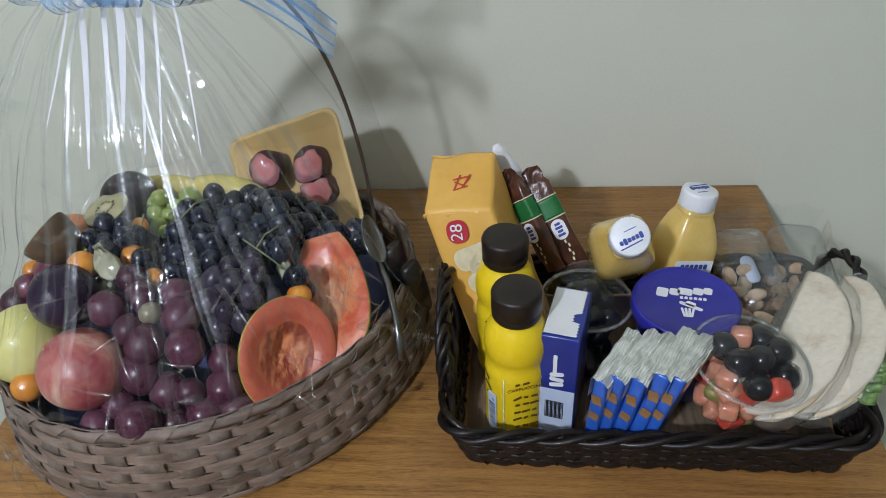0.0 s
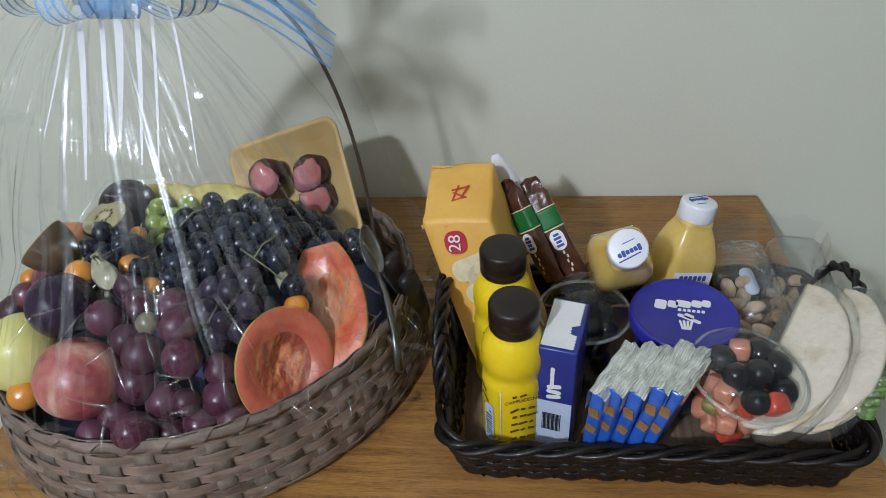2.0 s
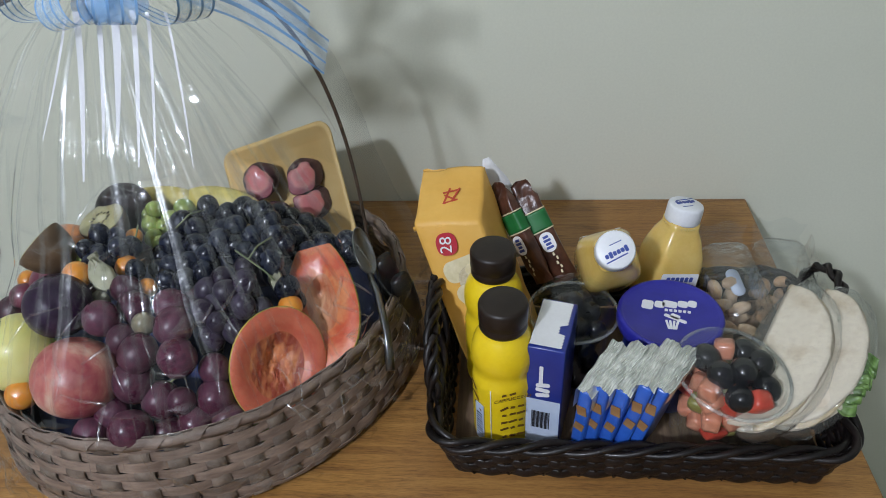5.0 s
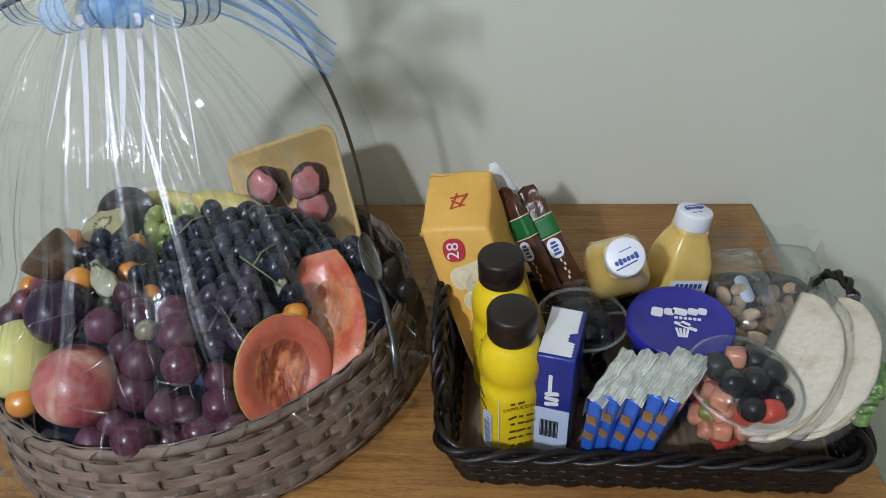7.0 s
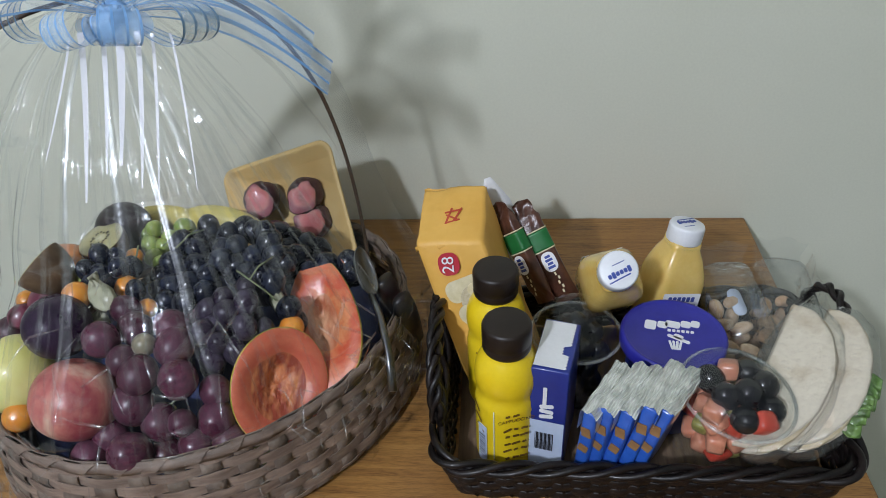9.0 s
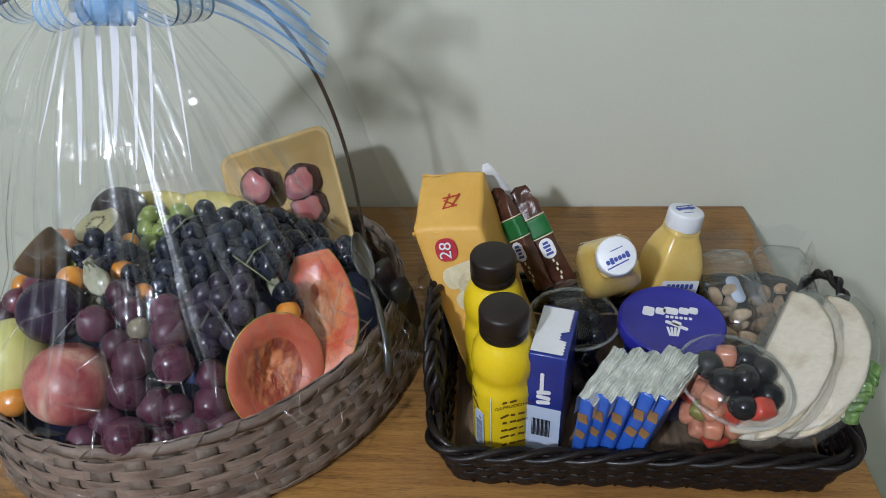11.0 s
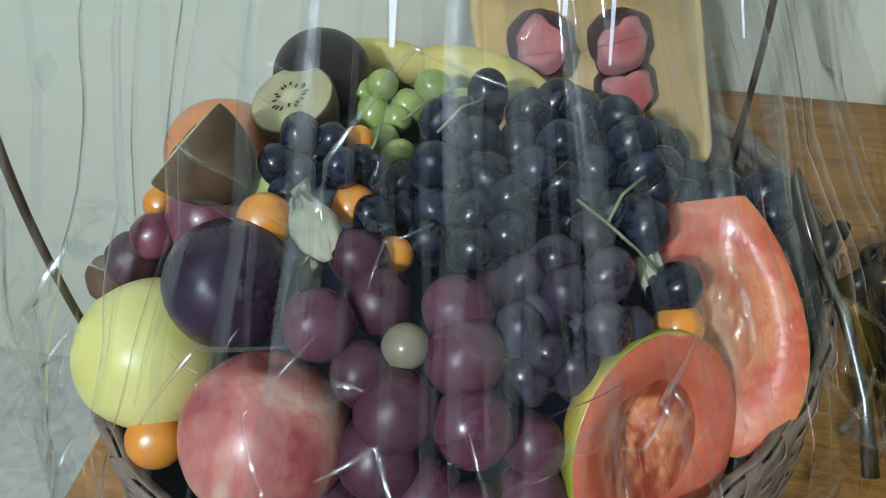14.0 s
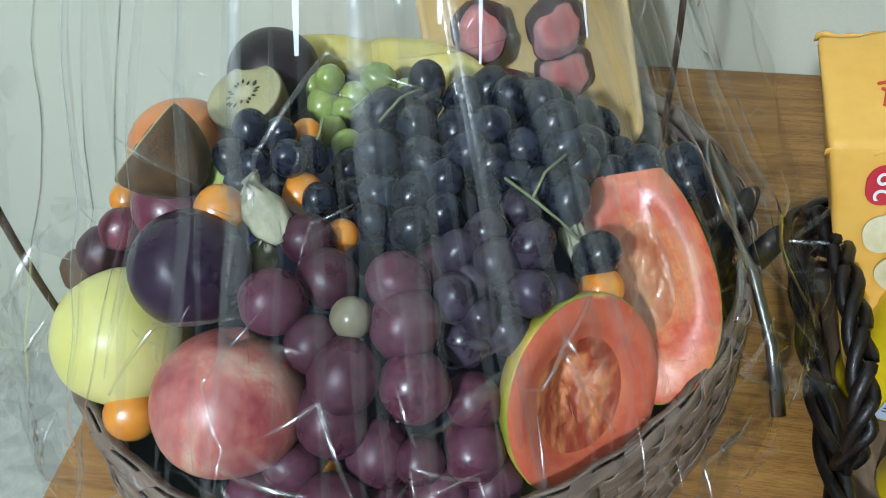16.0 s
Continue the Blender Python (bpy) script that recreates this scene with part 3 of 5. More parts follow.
# crumpled blue paper that lifts the fruit
bm = bmesh.new()
bmesh.ops.create_uvsphere(bm, u_segments=56, v_segments=28, radius=1)
bmesh.ops.delete(bm, geom=[v for v in bm.verts if v.co.z < -0.05], context="VERTS")
for v in bm.verts:
    n = noise.noise(v.co * 5) * 0.09
    q = on_ring(math.atan2(v.co.y, v.co.x), 0.19, 0.16) * math.hypot(v.co.x, v.co.y)
    v.co = Vector((q.x, q.y, 0.034 + v.co.z * 0.066 * (1 + n)))
solo("paper_lining", bm, PAPER_BLUE, "crumpled blue tissue paper inside the basket", "paper", pose(CX, CY, 0))

# ---- fruit ----


def fruit(name, bm, material, label, category, at, turn=(0, 0, 0), group=""):
    return solo(name, bm, material, label, category, pose(*at, *turn), group)


fruit("yellow_melon", ball(0.0365, 0.95, 36, dimple=0.08, lump=0.04), YELLOW_FRUIT, "pale yellow smooth round fruit under the cellophane", "fruit", (-0.293, 0.575, 0.121), (25, -20, 0))
fruit("plum", ball(0.0295, 0.97, 32, groove=0.04, dimple=0.08), PLUM, "glossy dark purple plum among the fruit", "plum", (-0.247, 0.592, 0.164), (35, 10, 30), "plums")
fruit("plum", ball(0.024, 0.97, 28, groove=0.04), PLUM_RED, "reddish purple plum behind a dark plum", "plum", (-0.287, 0.648, 0.142), (20, 0, 80), "plums")
fruit("peach", ball(0.0378, 0.97, 40, groove=0.05, dimple=0.12, lump=0.03), PEACH, "rosy red peach with pale streaks", "peach", (-0.222, 0.545, 0.121), (30, 15, 150))
fruit("persimmon", ball(0.034, 0.85, 28, dimple=0.1), ORANGE_FRUIT, "orange persimmon behind the cut kiwis", "persimmon", (-0.302, 0.70, 0.140), (0, 10, 0))
fruit("pear", ball(0.0175, 1.4, 24, lump=0.05), PEAR, "small green pear between grapes", "pear", (-0.256, 0.668, 0.150), (40, 0, 30))
fruit("mangosteen", ball(0.030, 0.95, 28), BLACK_FRUIT, "dark round mangosteen behind a cut kiwi", "mangosteen", (-0.258, 0.757, 0.157), (0, 0, 0))
fruit("lychee", ball(0.0125, 1, 18, lump=0.1), PLUM_RED, "small red fruit near the basket rim", "fruit", (-0.311, 0.63, 0.142))
fruit("lychee", ball(0.0155, 0.9, 18, lump=0.1), FIG_SKIN, "small brownish red fruit near the basket rim", "fruit", (-0.325, 0.625, 0.128))
fruit("fig", ball(0.012, 1.2, 18, lump=0.2), KIWI_SKIN, "small dry brown pod beside the rim", "fruit", (-0.343, 0.62, 0.113))
for x, y, z, r in ((-0.28, 0.541, 0.102, 0.0145), (-0.239, 0.621, 0.176, 0.0132), (-0.046, 0.627, 0.133, 0.0118), (-0.206, 0.648, 0.164, 0.0115),
                   (-0.315, 0.65, 0.145, 0.0105), (-0.215, 0.69, 0.169, 0.0085), (-0.182, 0.63, 0.153, 0.0095), (-0.178, 0.530, 0.080, 0.0108)):
    fruit("physalis", ball(r, 0.98, 20, dimple=0.06), PHYSALIS, "small round orange physalis berry without its husk", "physalis", (x, y, z), (40, 0, 20), "physalis berries")

fruit("lime", ball(0.020, 1.15, 24, lump=0.04), PEAR, "green lime tucked under the papaya half", "lime", (-0.070, 0.565, 0.042), (60, 20, 30))


def half(name, label, category, at, facing, radius, depth, hollow, skin, flesh, stretch=(1, 1), seeds=None, cutoff=0.0, up=(0, 0, 1), bed=None, group="", sink=0.55, ragged=0.0):
    """Half a fruit: skin below, a cut face towards +z, with or without a hollow."""
    ob = thing(name, label, category, frame_of(at, facing, up), group)
    prof = [(radius * math.sin(a), -depth * math.cos(a)) for a in [math.pi / 2 * k / 12 for k in range(13)]]
    bm = lathe([(1e-5, -depth)] + prof[1:] + [(radius * 0.985, 0.0006)], 40)
    if hollow:
        def dip(q):
            s = min(1.0, max(0.0, (hollow + 0.3 - q) / (hollow + 0.3))) ** 0.8
            return 0.0016 - depth * sink * s * s * (3 - 2 * s)
        face = [(radius * 0.985, 0.0008), (radius * 0.94, 0.0016)] + [(radius * (hollow + 0.3 * (1 - k / 6)), dip(hollow + 0.3 * (1 - k / 6))) for k in range(7)]
        bowl = [(radius * hollow * (1 - k / 8), dip(hollow * (1 - k / 8))) for k in range(9)]
        bm2, bm3 = lathe(face, 48), lathe(bowl[:-1] + [(1e-5, bowl[-1][1])], 48)
        bmesh.ops.delete(bm2, geom=[f for f in bm2.faces if len(f.verts) > 4], context="FACES_ONLY")
        bmesh.ops.delete(bm3, geom=[f for f in bm3.faces if len(f.verts) > 4], context="FACES_ONLY")
        bmesh.ops.subdivide_edges(bm3, edges=bm3.edges[:], cuts=2, use_grid_fill=True)
        bmesh.ops.delete(bm, geom=[f for f in bm.faces if len(f.verts) > 4], context="FACES_ONLY")
        for v in bm3.verts:
            x, y = v.co.x / radius, v.co.y / radius
            inner = min(1.0, max(0.0, 2.2 * (1 - math.hypot(x, y) / hollow)))
            ridge = 0.5 - abs(noise.noise((x * 3.2 + at[0] * 40, y * 1.3, 3.0)))
            pocket = math.exp(-((x + 0.05) / 0.2) ** 2 - ((y - 0.2) / 0.26) ** 2)
            v.co.z += inner * (radius * 0.09 * (ridge - 0.2) - depth * sink * 0.7 * pocket)
            v.co += inner * (0.0018 * noise.noise_vector(v.co * 130) + 0.0011 * noise.noise_vector(v.co * 300))
        for b2 in (bm2, bm3):
            for v in b2.verts:
                q = math.hypot(v.co.x, v.co.y) / radius
                e = max(0.0, 1 - abs(q - hollow) / (1 - hollow))
                g = 1 + 0.13 * e * noise.noise((v.co.x / (q + 1e-6) * 30, v.co.y / (q + 1e-6) * 30, at[0] * 40))
                v.co.x, v.co.y = v.co.x * g, v.co.y * g
        meshes = [("skin", bm, skin), ("flesh", bm2, flesh), ("hollow", bm3, bed)]
    else:
        bm2 = lathe([(radius * 0.985, 0.0008), (radius * 0.94, 0.0016), (radius * 0.5, 0.0022), (radius * 0.2, 0.0024), (1e-5, 0.0024)], 40)
        bmesh.ops.delete(bm, geom=[f for f in bm.faces if len(f.verts) > 4], context="FACES_ONLY")
        meshes = [("skin", bm, skin), ("flesh", bm2, flesh)]
    for nm, b2, mt in meshes:
        for v in b2.verts:
            v.co.x *= stretch[0]
            v.co.y *= stretch[1]
            if ragged:
                w = math.atan2(v.co.y, v.co.x)
                g = 1 + ragged * noise.noise((math.cos(w) * 1.6, math.sin(w) * 1.6, at[0] * 70)) - 0.25 * ragged * math.sin(w) * 4
                v.co.x *= g
                v.co.y *= 1 + 0.5 * (g - 1)
            if stretch[1] > 1.3:
                v.co.x *= 1 - 0.18 * v.co.y / (radius * stretch[1])
        if cutoff:
            bmesh.ops.bisect_plane(b2, geom=b2.verts[:] + b2.edges[:] + b2.faces[:], plane_co=(0, cutoff, 0), plane_no=(0, 1, -0.15), clear_outer=True)
            if nm == "skin":
                edge = [e for e in b2.edges if e.is_boundary and all(abs(v.co.y - cutoff) < 0.01 for v in e.verts)]
                bmesh.ops.holes_fill(b2, edges=edge)
        cut = part(nm, b2, mt, ob)
    if seeds:
        for k in range(seeds):
            a = 2 * math.pi * k / seeds + random.uniform(-0.15, 0.15)
            r = radius * random.uniform(0.28, 0.42)
            s = part("seed", ball(0.0011, 0.5, 6), SEED, cut)
            s.matrix_local = pose(r * math.cos(a), r * math.sin(a), 0.0024) @ pose(0, 0, 0, 0, 0, math.degrees(a)) @ Matrix.Diagonal((1.7, 0.8, 1, 1))
    return ob


half("papaya_half", "halved ripe papaya with orange flesh and an emptied hollow", "papaya", (-0.050, 0.579, 0.105), (0.52, -0.62, 0.56), 0.045, 0.038, 0.56, PAPAYA_SKIN, PAPAYA_FLESH, (1.0, 1.2), up=(0.12, 0.6, 0.78), bed=PAPAYA_SEEDBED, group="papaya halves", sink=0.36)
half("papaya_half", "long papaya piece with its top cut straight, leaning upright", "papaya", (-0.023, 0.648, 0.121), (-0.14, -0.56, 0.8), 0.0375, 0.028, 0.42, PAPAYA_SKIN, PAPAYA_FLESH_LONG, (1.0, 1.85), cutoff=0.057, up=(-0.2, 0.78, 0.5), bed=PAPAYA_ROUGH, group="papaya halves", sink=0.3)
half("kiwi_half", "halved golden kiwi showing its pale seeded flesh", "kiwi", (-0.26, 0.715, 0.172), (-0.2, -0.12, 0.97), 0.0255, 0.034, 0, KIWI_SKIN, KIWI_FLESH, (1.1, 0.95), seeds=18, group="kiwi halves")
half("kiwi_half", "halved brown kiwi lying with its cut face turned away", "kiwi", (-0.288, 0.652, 0.189), (-0.72, 0.1, 0.65), 0.024, 0.036, 0, KIWI_SKIN, KIWI_FLESH, (1.1, 1.0), seeds=18, group="kiwi halves")

# bananas at the back
for k, (at, rz, lab) in enumerate((((-0.252, 0.795, 0.135), 20, "yellow banana lying behind the grapes"), ((-0.175, 0.808, 0.128), -10, "yellow banana with a dark tip behind the grapes"))):
    ban = thing("banana", lab, "banana", pose(*at, 0, 0, rz), "bananas")
    pts = [(0.055 * math.sin(radians(a)) , 0.0, 0.028 * math.cos(radians(a)) - 0.02) for a in range(-70, 71, 10)]
    part("peel", tube(pts, 0.015, 10, taper=lambda t: 0.45 + 0.55 * math.sin(math.pi * min(max(t, 0.04), 0.96)) ** 0.5), BANANA, ban)
    tip = part("tip", tube([pts[0], (pts[0][0] - 0.008, 0, pts[0][2] - 0.008)], 0.0055, 8), BANANA_TIP, ban, "dark banana tip")

# ---- grapes ----
SHARED = {}


def grape_mesh(kind, material, squash):
    if kind not in SHARED:
        bm = ball(1.0, squash, 20, dimple=0.04, lump=0.05)
        me = bpy.data.meshes.new("grape")
        bm.to_mesh(me)
        bm.free()
        me.materials.append(material)
        me.shade_smooth()
        SHARED[kind] = me
    return SHARED[kind]


def bunch(label, grapes, kind, material, squash=1.08, stems=(), fill=0, size=0.011):
    ob = thing("grape_bunch", label, "grapes", pose(*grapes[0][:3]), "bunches of grapes")
    o = Vector(grapes[0][:3])
    rng = random.Random(len(label) * 7 + len(grapes))
    done = [(Vector(g[:3]), g[3] if len(g) > 3 else size * rng.uniform(0.92, 1.08)) for g in grapes]
    for p, r in list(done)[:fill]:
        done.append((p + Vector((rng.uniform(-1, 1), rng.uniform(0, 1), -1.5)) * r, r * 0.95))
    for p, r in done:
        g = new("grape", grape_mesh(kind, material, squash))
        g.parent = ob
        g.matrix_local = Matrix.Translation(p - o) @ Euler((rng.uniform(-0.9, 0.9), rng.uniform(-0.9, 0.9), rng.uniform(0, 6.28))).to_matrix().to_4x4() @ Matrix.Diagonal((r, r, r, 1))
    for line in stems:
        part("stem", tube([Vector(p) - o for p in line], 0.0009, 6), STEM, ob, "thin green stem")
    return ob


bunch("bunch of large red globe grapes at the front of the basket", [
    (-0.195, 0.618, 0.162, 0.0135), (-0.182, 0.602, 0.153, 0.0155), (-0.202, 0.58, 0.16, 0.0163), (-0.145, 0.6, 0.158, 0.0158),
    (-0.139, 0.582, 0.150, 0.0174), (-0.181, 0.568, 0.145, 0.0145), (-0.164, 0.556, 0.141, 0.0174), (-0.171, 0.545, 0.117, 0.0185),
    (-0.131, 0.558, 0.134, 0.0171), (-0.105, 0.566, 0.112, 0.0140), (-0.148, 0.538, 0.101, 0.0164), (-0.103, 0.548, 0.094, 0.0168),
    (-0.127, 0.535, 0.104, 0.0125), (-0.132, 0.62, 0.145, 0.0130), (-0.165, 0.508, 0.096, 0.0185), (-0.192, 0.53, 0.092, 0.0150),
    (-0.118, 0.529, 0.082, 0.0155), (-0.142, 0.522, 0.078, 0.0150), (-0.092, 0.538, 0.078, 0.0150), (-0.208, 0.514, 0.082, 0.0165)],
    "red", RED_GRAPE, 1.1, [[(-0.17, 0.55, 0.12), (-0.155, 0.56, 0.13), (-0.15, 0.575, 0.135)], [(-0.15, 0.54, 0.11), (-0.14, 0.55, 0.112), (-0.13, 0.56, 0.115)]])
fruit("grape", ball(0.0105, 1.1, 18), PALE_GRAPE, "single pale pinkish grape between red grapes", "grape", (-0.164, 0.579, 0.155), (30, 20, 0))
bunch("bunch of pale green grapes at the back of the basket", [
    (-0.217, 0.745, 0.165), (-0.189, 0.755, 0.159), (-0.221, 0.735, 0.151), (-0.208, 0.735, 0.149), (-0.211, 0.715, 0.149),
    (-0.198, 0.705, 0.147), (-0.202, 0.745, 0.152), (-0.23, 0.75, 0.153), (-0.173, 0.76, 0.144)],
    "green", GREEN_GRAPE, 1.15, [[(-0.2, 0.72, 0.16), (-0.19, 0.73, 0.165), (-0.18, 0.75, 0.16)]], size=0.0098)
bunch("small bunch of blue-black grapes beside the kiwi", [
    (-0.238, 0.672, 0.184), (-0.224, 0.675, 0.18), (-0.243, 0.655, 0.179), (-0.23, 0.652, 0.177), (-0.212, 0.655, 0.182), (-0.237, 0.645, 0.17),
    (-0.204, 0.665, 0.176), (-0.195, 0.642, 0.165), (-0.223, 0.65, 0.165)],
    "dark", DARK_GRAPE, 1.2, [[(-0.205, 0.665, 0.178), (-0.199, 0.67, 0.186), (-0.197, 0.675, 0.194)]], size=0.0098)
bunch("bunch of dark blue-black grapes heaped in the middle", [
    (-0.176, 0.715, 0.168), (-0.155, 0.74, 0.17), (-0.153, 0.7, 0.169), (-0.171, 0.68, 0.167), (-0.144, 0.675, 0.168), (-0.123, 0.68, 0.17),
    (-0.166, 0.66, 0.157), (-0.148, 0.655, 0.161), (-0.133, 0.665, 0.165), (-0.168, 0.645, 0.149), (-0.146, 0.635, 0.158), (-0.13, 0.645, 0.159),
    (-0.112, 0.7, 0.175), (-0.109, 0.68, 0.165), (-0.131, 0.73, 0.167), (-0.118, 0.74, 0.168), (-0.168, 0.735, 0.155), (-0.133, 0.71, 0.161),
    (-0.183, 0.665, 0.145), (-0.192, 0.69, 0.144)],
    "dark", DARK_GRAPE, 1.2, [[(-0.175, 0.7, 0.172), (-0.165, 0.715, 0.178), (-0.155, 0.728, 0.175)]], fill=20, size=0.0118)
bunch("bunch of dusty purple grapes in front of the foam tray", [
    (-0.12, 0.622, 0.157), (-0.107, 0.632, 0.163), (-0.083, 0.625, 0.165), (-0.098, 0.618, 0.159), (-0.111, 0.612, 0.147), (-0.081, 0.606, 0.152),
    (-0.104, 0.596, 0.142), (-0.091, 0.596, 0.132), (-0.112, 0.59, 0.127), (-0.091, 0.655, 0.159), (-0.118, 0.60, 0.150), (-0.07, 0.615, 0.14)],
    "purple", PURPLE_GRAPE, 1.2, [], fill=12, size=0.0115)
bunch("bunch of black grapes beside the papaya", [
    (-0.078, 0.7, 0.178), (-0.072, 0.69, 0.17), (-0.092, 0.69, 0.169), (-0.095, 0.675, 0.161), (-0.082, 0.668, 0.162), (-0.067, 0.66, 0.162),
    (-0.05, 0.64, 0.144), (-0.086, 0.715, 0.182), (-0.026, 0.705, 0.146), (-0.005, 0.71, 0.145), (0.0, 0.7, 0.142), (-0.064, 0.69, 0.159),
    (-0.103, 0.73, 0.17), (-0.045, 0.70, 0.14), (-0.06, 0.715, 0.15)],
    "dark", DARK_GRAPE, 1.2, [[(-0.1, 0.66, 0.175), (-0.085, 0.65, 0.172), (-0.07, 0.645, 0.162), (-0.06, 0.64, 0.155)], [(-0.085, 0.65, 0.172), (-0.08, 0.665, 0.176), (-0.07, 0.68, 0.176)]], fill=15, size=0.012)

bunch("bunch of blue-black grapes lying against the foam tray", [
    (-0.093, 0.765, 0.142), (-0.077, 0.765, 0.138), (-0.062, 0.765, 0.132), (-0.049, 0.765, 0.122), (-0.080, 0.745, 0.136),
    (-0.064, 0.745, 0.130), (-0.051, 0.745, 0.120), (-0.037, 0.745, 0.116), (-0.103, 0.765, 0.125), (-0.075, 0.745, 0.113)],
    "dark", DARK_GRAPE, 1.15, [], fill=10, size=0.0125)


def husk(label, at, turn, length, width):
    lines = []
    for i in range(13):
        t = i / 12
        w = width * math.sin(math.pi * (0.08 + 0.9 * t)) * (1 + 0.25 * noise.noise((t * 6, at[0] * 90, 0)))
        lines.append([(w * f, length * (t - 0.5), 0.006 * (1 - abs(f)) ** 0.5 + 0.004 * math.sin(9 * f + 5 * t) + 0.012 * (t - 0.5) ** 2) for f in (-1, -0.7, -0.35, 0, 0.35, 0.7, 1)])
    return solo("physalis_husk", band(lines, 0.0004), HUSK, label, "husk", pose(*at, *turn), "physalis husks")


husk("dry papery pale green physalis husk between the grapes", (-0.216, 0.622, 0.175), (40, -10, 35), 0.034, 0.012)
husk("torn upright tip of a dry physalis husk", (-0.222, 0.632, 0.182), (75, 10, -25), 0.022, 0.006)
husk("dry papery pale green physalis husk beside the papaya", (-0.064, 0.652, 0.150), (48, 0, 22), 0.042, 0.0065)
husk("folded dry physalis husk beneath the plum", (-0.222, 0.612, 0.150), (60, 20, 10), 0.03, 0.01)

# ---- foam tray with cut figs, standing at the back ----
U, V = Vector((0.92, -0.12, 0.36)).normalized(), Vector((-0.32, 0.53, 0.75)).normalized()
N = U.cross(V).normalized()
V = N.cross(U)
foam = thing("foam_tray", "beige foam food tray standing upright behind the grapes", "tray", axes(U, V, N, Vector((-0.104, 0.842, 0.117)) - N * 0.02))
W2, H2 = 0.0765, 0.0705


def rounded_loop(w, h, r, z, seg=6):
    pts = []
    for cx, cy, a0 in ((1, 1, 0), (-1, 1, 90), (-1, -1, 180), (1, -1, 270)):
        for k in range(seg + 1):
            a = radians(a0 + 90 * k / seg)
            pts.append((cx * (w - r) + r * math.cos(a), cy * (h - r) + r * math.sin(a), z))
    return pts


def shell_of(loops, closed_bottom=True):
    bm = bmesh.new()
    rings = [[bm.verts.new(p) for p in loop] for loop in loops]
    n = len(rings[0])
    for a, b in zip(rings, rings[1:]):
        for k in range(n):
            bm.faces.new((a[k], a[(k + 1) % n], b[(k + 1) % n], b[k]))
    if closed_bottom:
        bm.faces.new(rings[-1])
    return bm


bm = shell_of([rounded_loop(W2 - 0.012, H2 - 0.012, 0.012, -0.006), rounded_loop(W2, H2, 0.016, 0.019), rounded_loop(W2 + 0.003, H2 + 0.003, 0.017, 0.019),
               rounded_loop(W2 + 0.002, H2 + 0.002, 0.017, 0.021), rounded_loop(W2 - 0.003, H2 - 0.003, 0.014, 0.020), rounded_loop(W2 - 0.014, H2 - 0.014, 0.010, -0.003)])
bm.faces.new([v for v in bm.verts][:28][::-1])
part("dish", bm, FOAM, foam)
FRONTAL = Vector((0.12, -0.86, 0.5)).normalized()
for at, turn in (((-0.081, 0.843, 0.145), 25), ((-0.136, 0.842, 0.140), -20), ((-0.072, 0.828, 0.116), 50)):
    at = Vector(at)
    half("fig_half", "dark purple fig cut open to its pink flesh", "fig", at, FRONTAL + Vector((0.003 * turn, 0, 0.05)), 0.0165, 0.011, 0, FIG_SKIN, FIG_FLESH, (0.95, 1.25), up=(math.sin(radians(turn)), 0.3, math.cos(radians(turn))), group="cut figs", ragged=0.4)
    fruit("fig", ball(0.0215, 1.0, 20, lump=0.12), FIG_SKIN, "dark purple fig in the foam tray", "fig", at - FRONTAL * 0.0215, (20, 30, 0), "figs")
fruit("fig", ball(0.02, 1.0, 20, lump=0.12), FIG_SKIN, "whole dark purple fig low in the foam tray", "fig", Vector((-0.115, 0.815, 0.105)), (20, 30, 0), "figs")

# ---- cutlery at the basket's side ----
spoon = thing("spoon", "steel spoon standing bowl up beside the papaya", "spoon", axes((0.85, 0.52, 0.0), Vector((-0.13, 0.82, 0.55)).normalized(), Vector((0.28, -0.47, 0.83)).normalized(), (0.016, 0.695, 0.148)) @ pose(0, 0, 0, 0, 48, 0))
bm = bmesh.new()
bmesh.ops.create_uvsphere(bm, u_segments=28, v_segments=16, radius=1)
bmesh.ops.delete(bm, geom=[v for v in bm.verts if v.co.z > 0.02], context="VERTS")
for v in bm.verts:
    v.co = Vector((v.co.x * 0.0165 * (1 - 0.15 * v.co.y), v.co.y * 0.027, v.co.z * 0.007))
bmesh.ops.solidify(bm, geom=bm.faces[:], thickness=0.0012)
part("bowl", bm, STEEL, spoon)
part("shaft", tube([(0, -0.026, -0.001), (0, -0.05, 0.003), (0, -0.09, 0.002), (0, -0.125, -0.004)], 0.003, 8, flat=1.4, taper=lambda t: 0.8 + 0.5 * t), STEEL, spoon)
for at, turn, lab in (((0.034, 0.712, 0.090), (20, 4, -20), "black plastic knife wrapped beside the basket"), ((0.051, 0.700, 0.080), (24, 10, -30), "black plastic fork wrapped beside the basket")):
    bm = tube([(0, 0, -0.06), (0, 0, -0.02), (0, 0.002, 0.02), (0, 0.004, 0.045)], 0.012, 12, flat=0.55, taper=lambda t: 0.7 + 0.5 * math.sin(math.pi * min(1, 0.1 + t * 0.8)))
    solo("cutlery_handle", bm, BLACK_PLASTIC, lab, "cutlery", pose(*at, *turn), "cutlery")

# ---- cellophane ----
TIE = 0.43


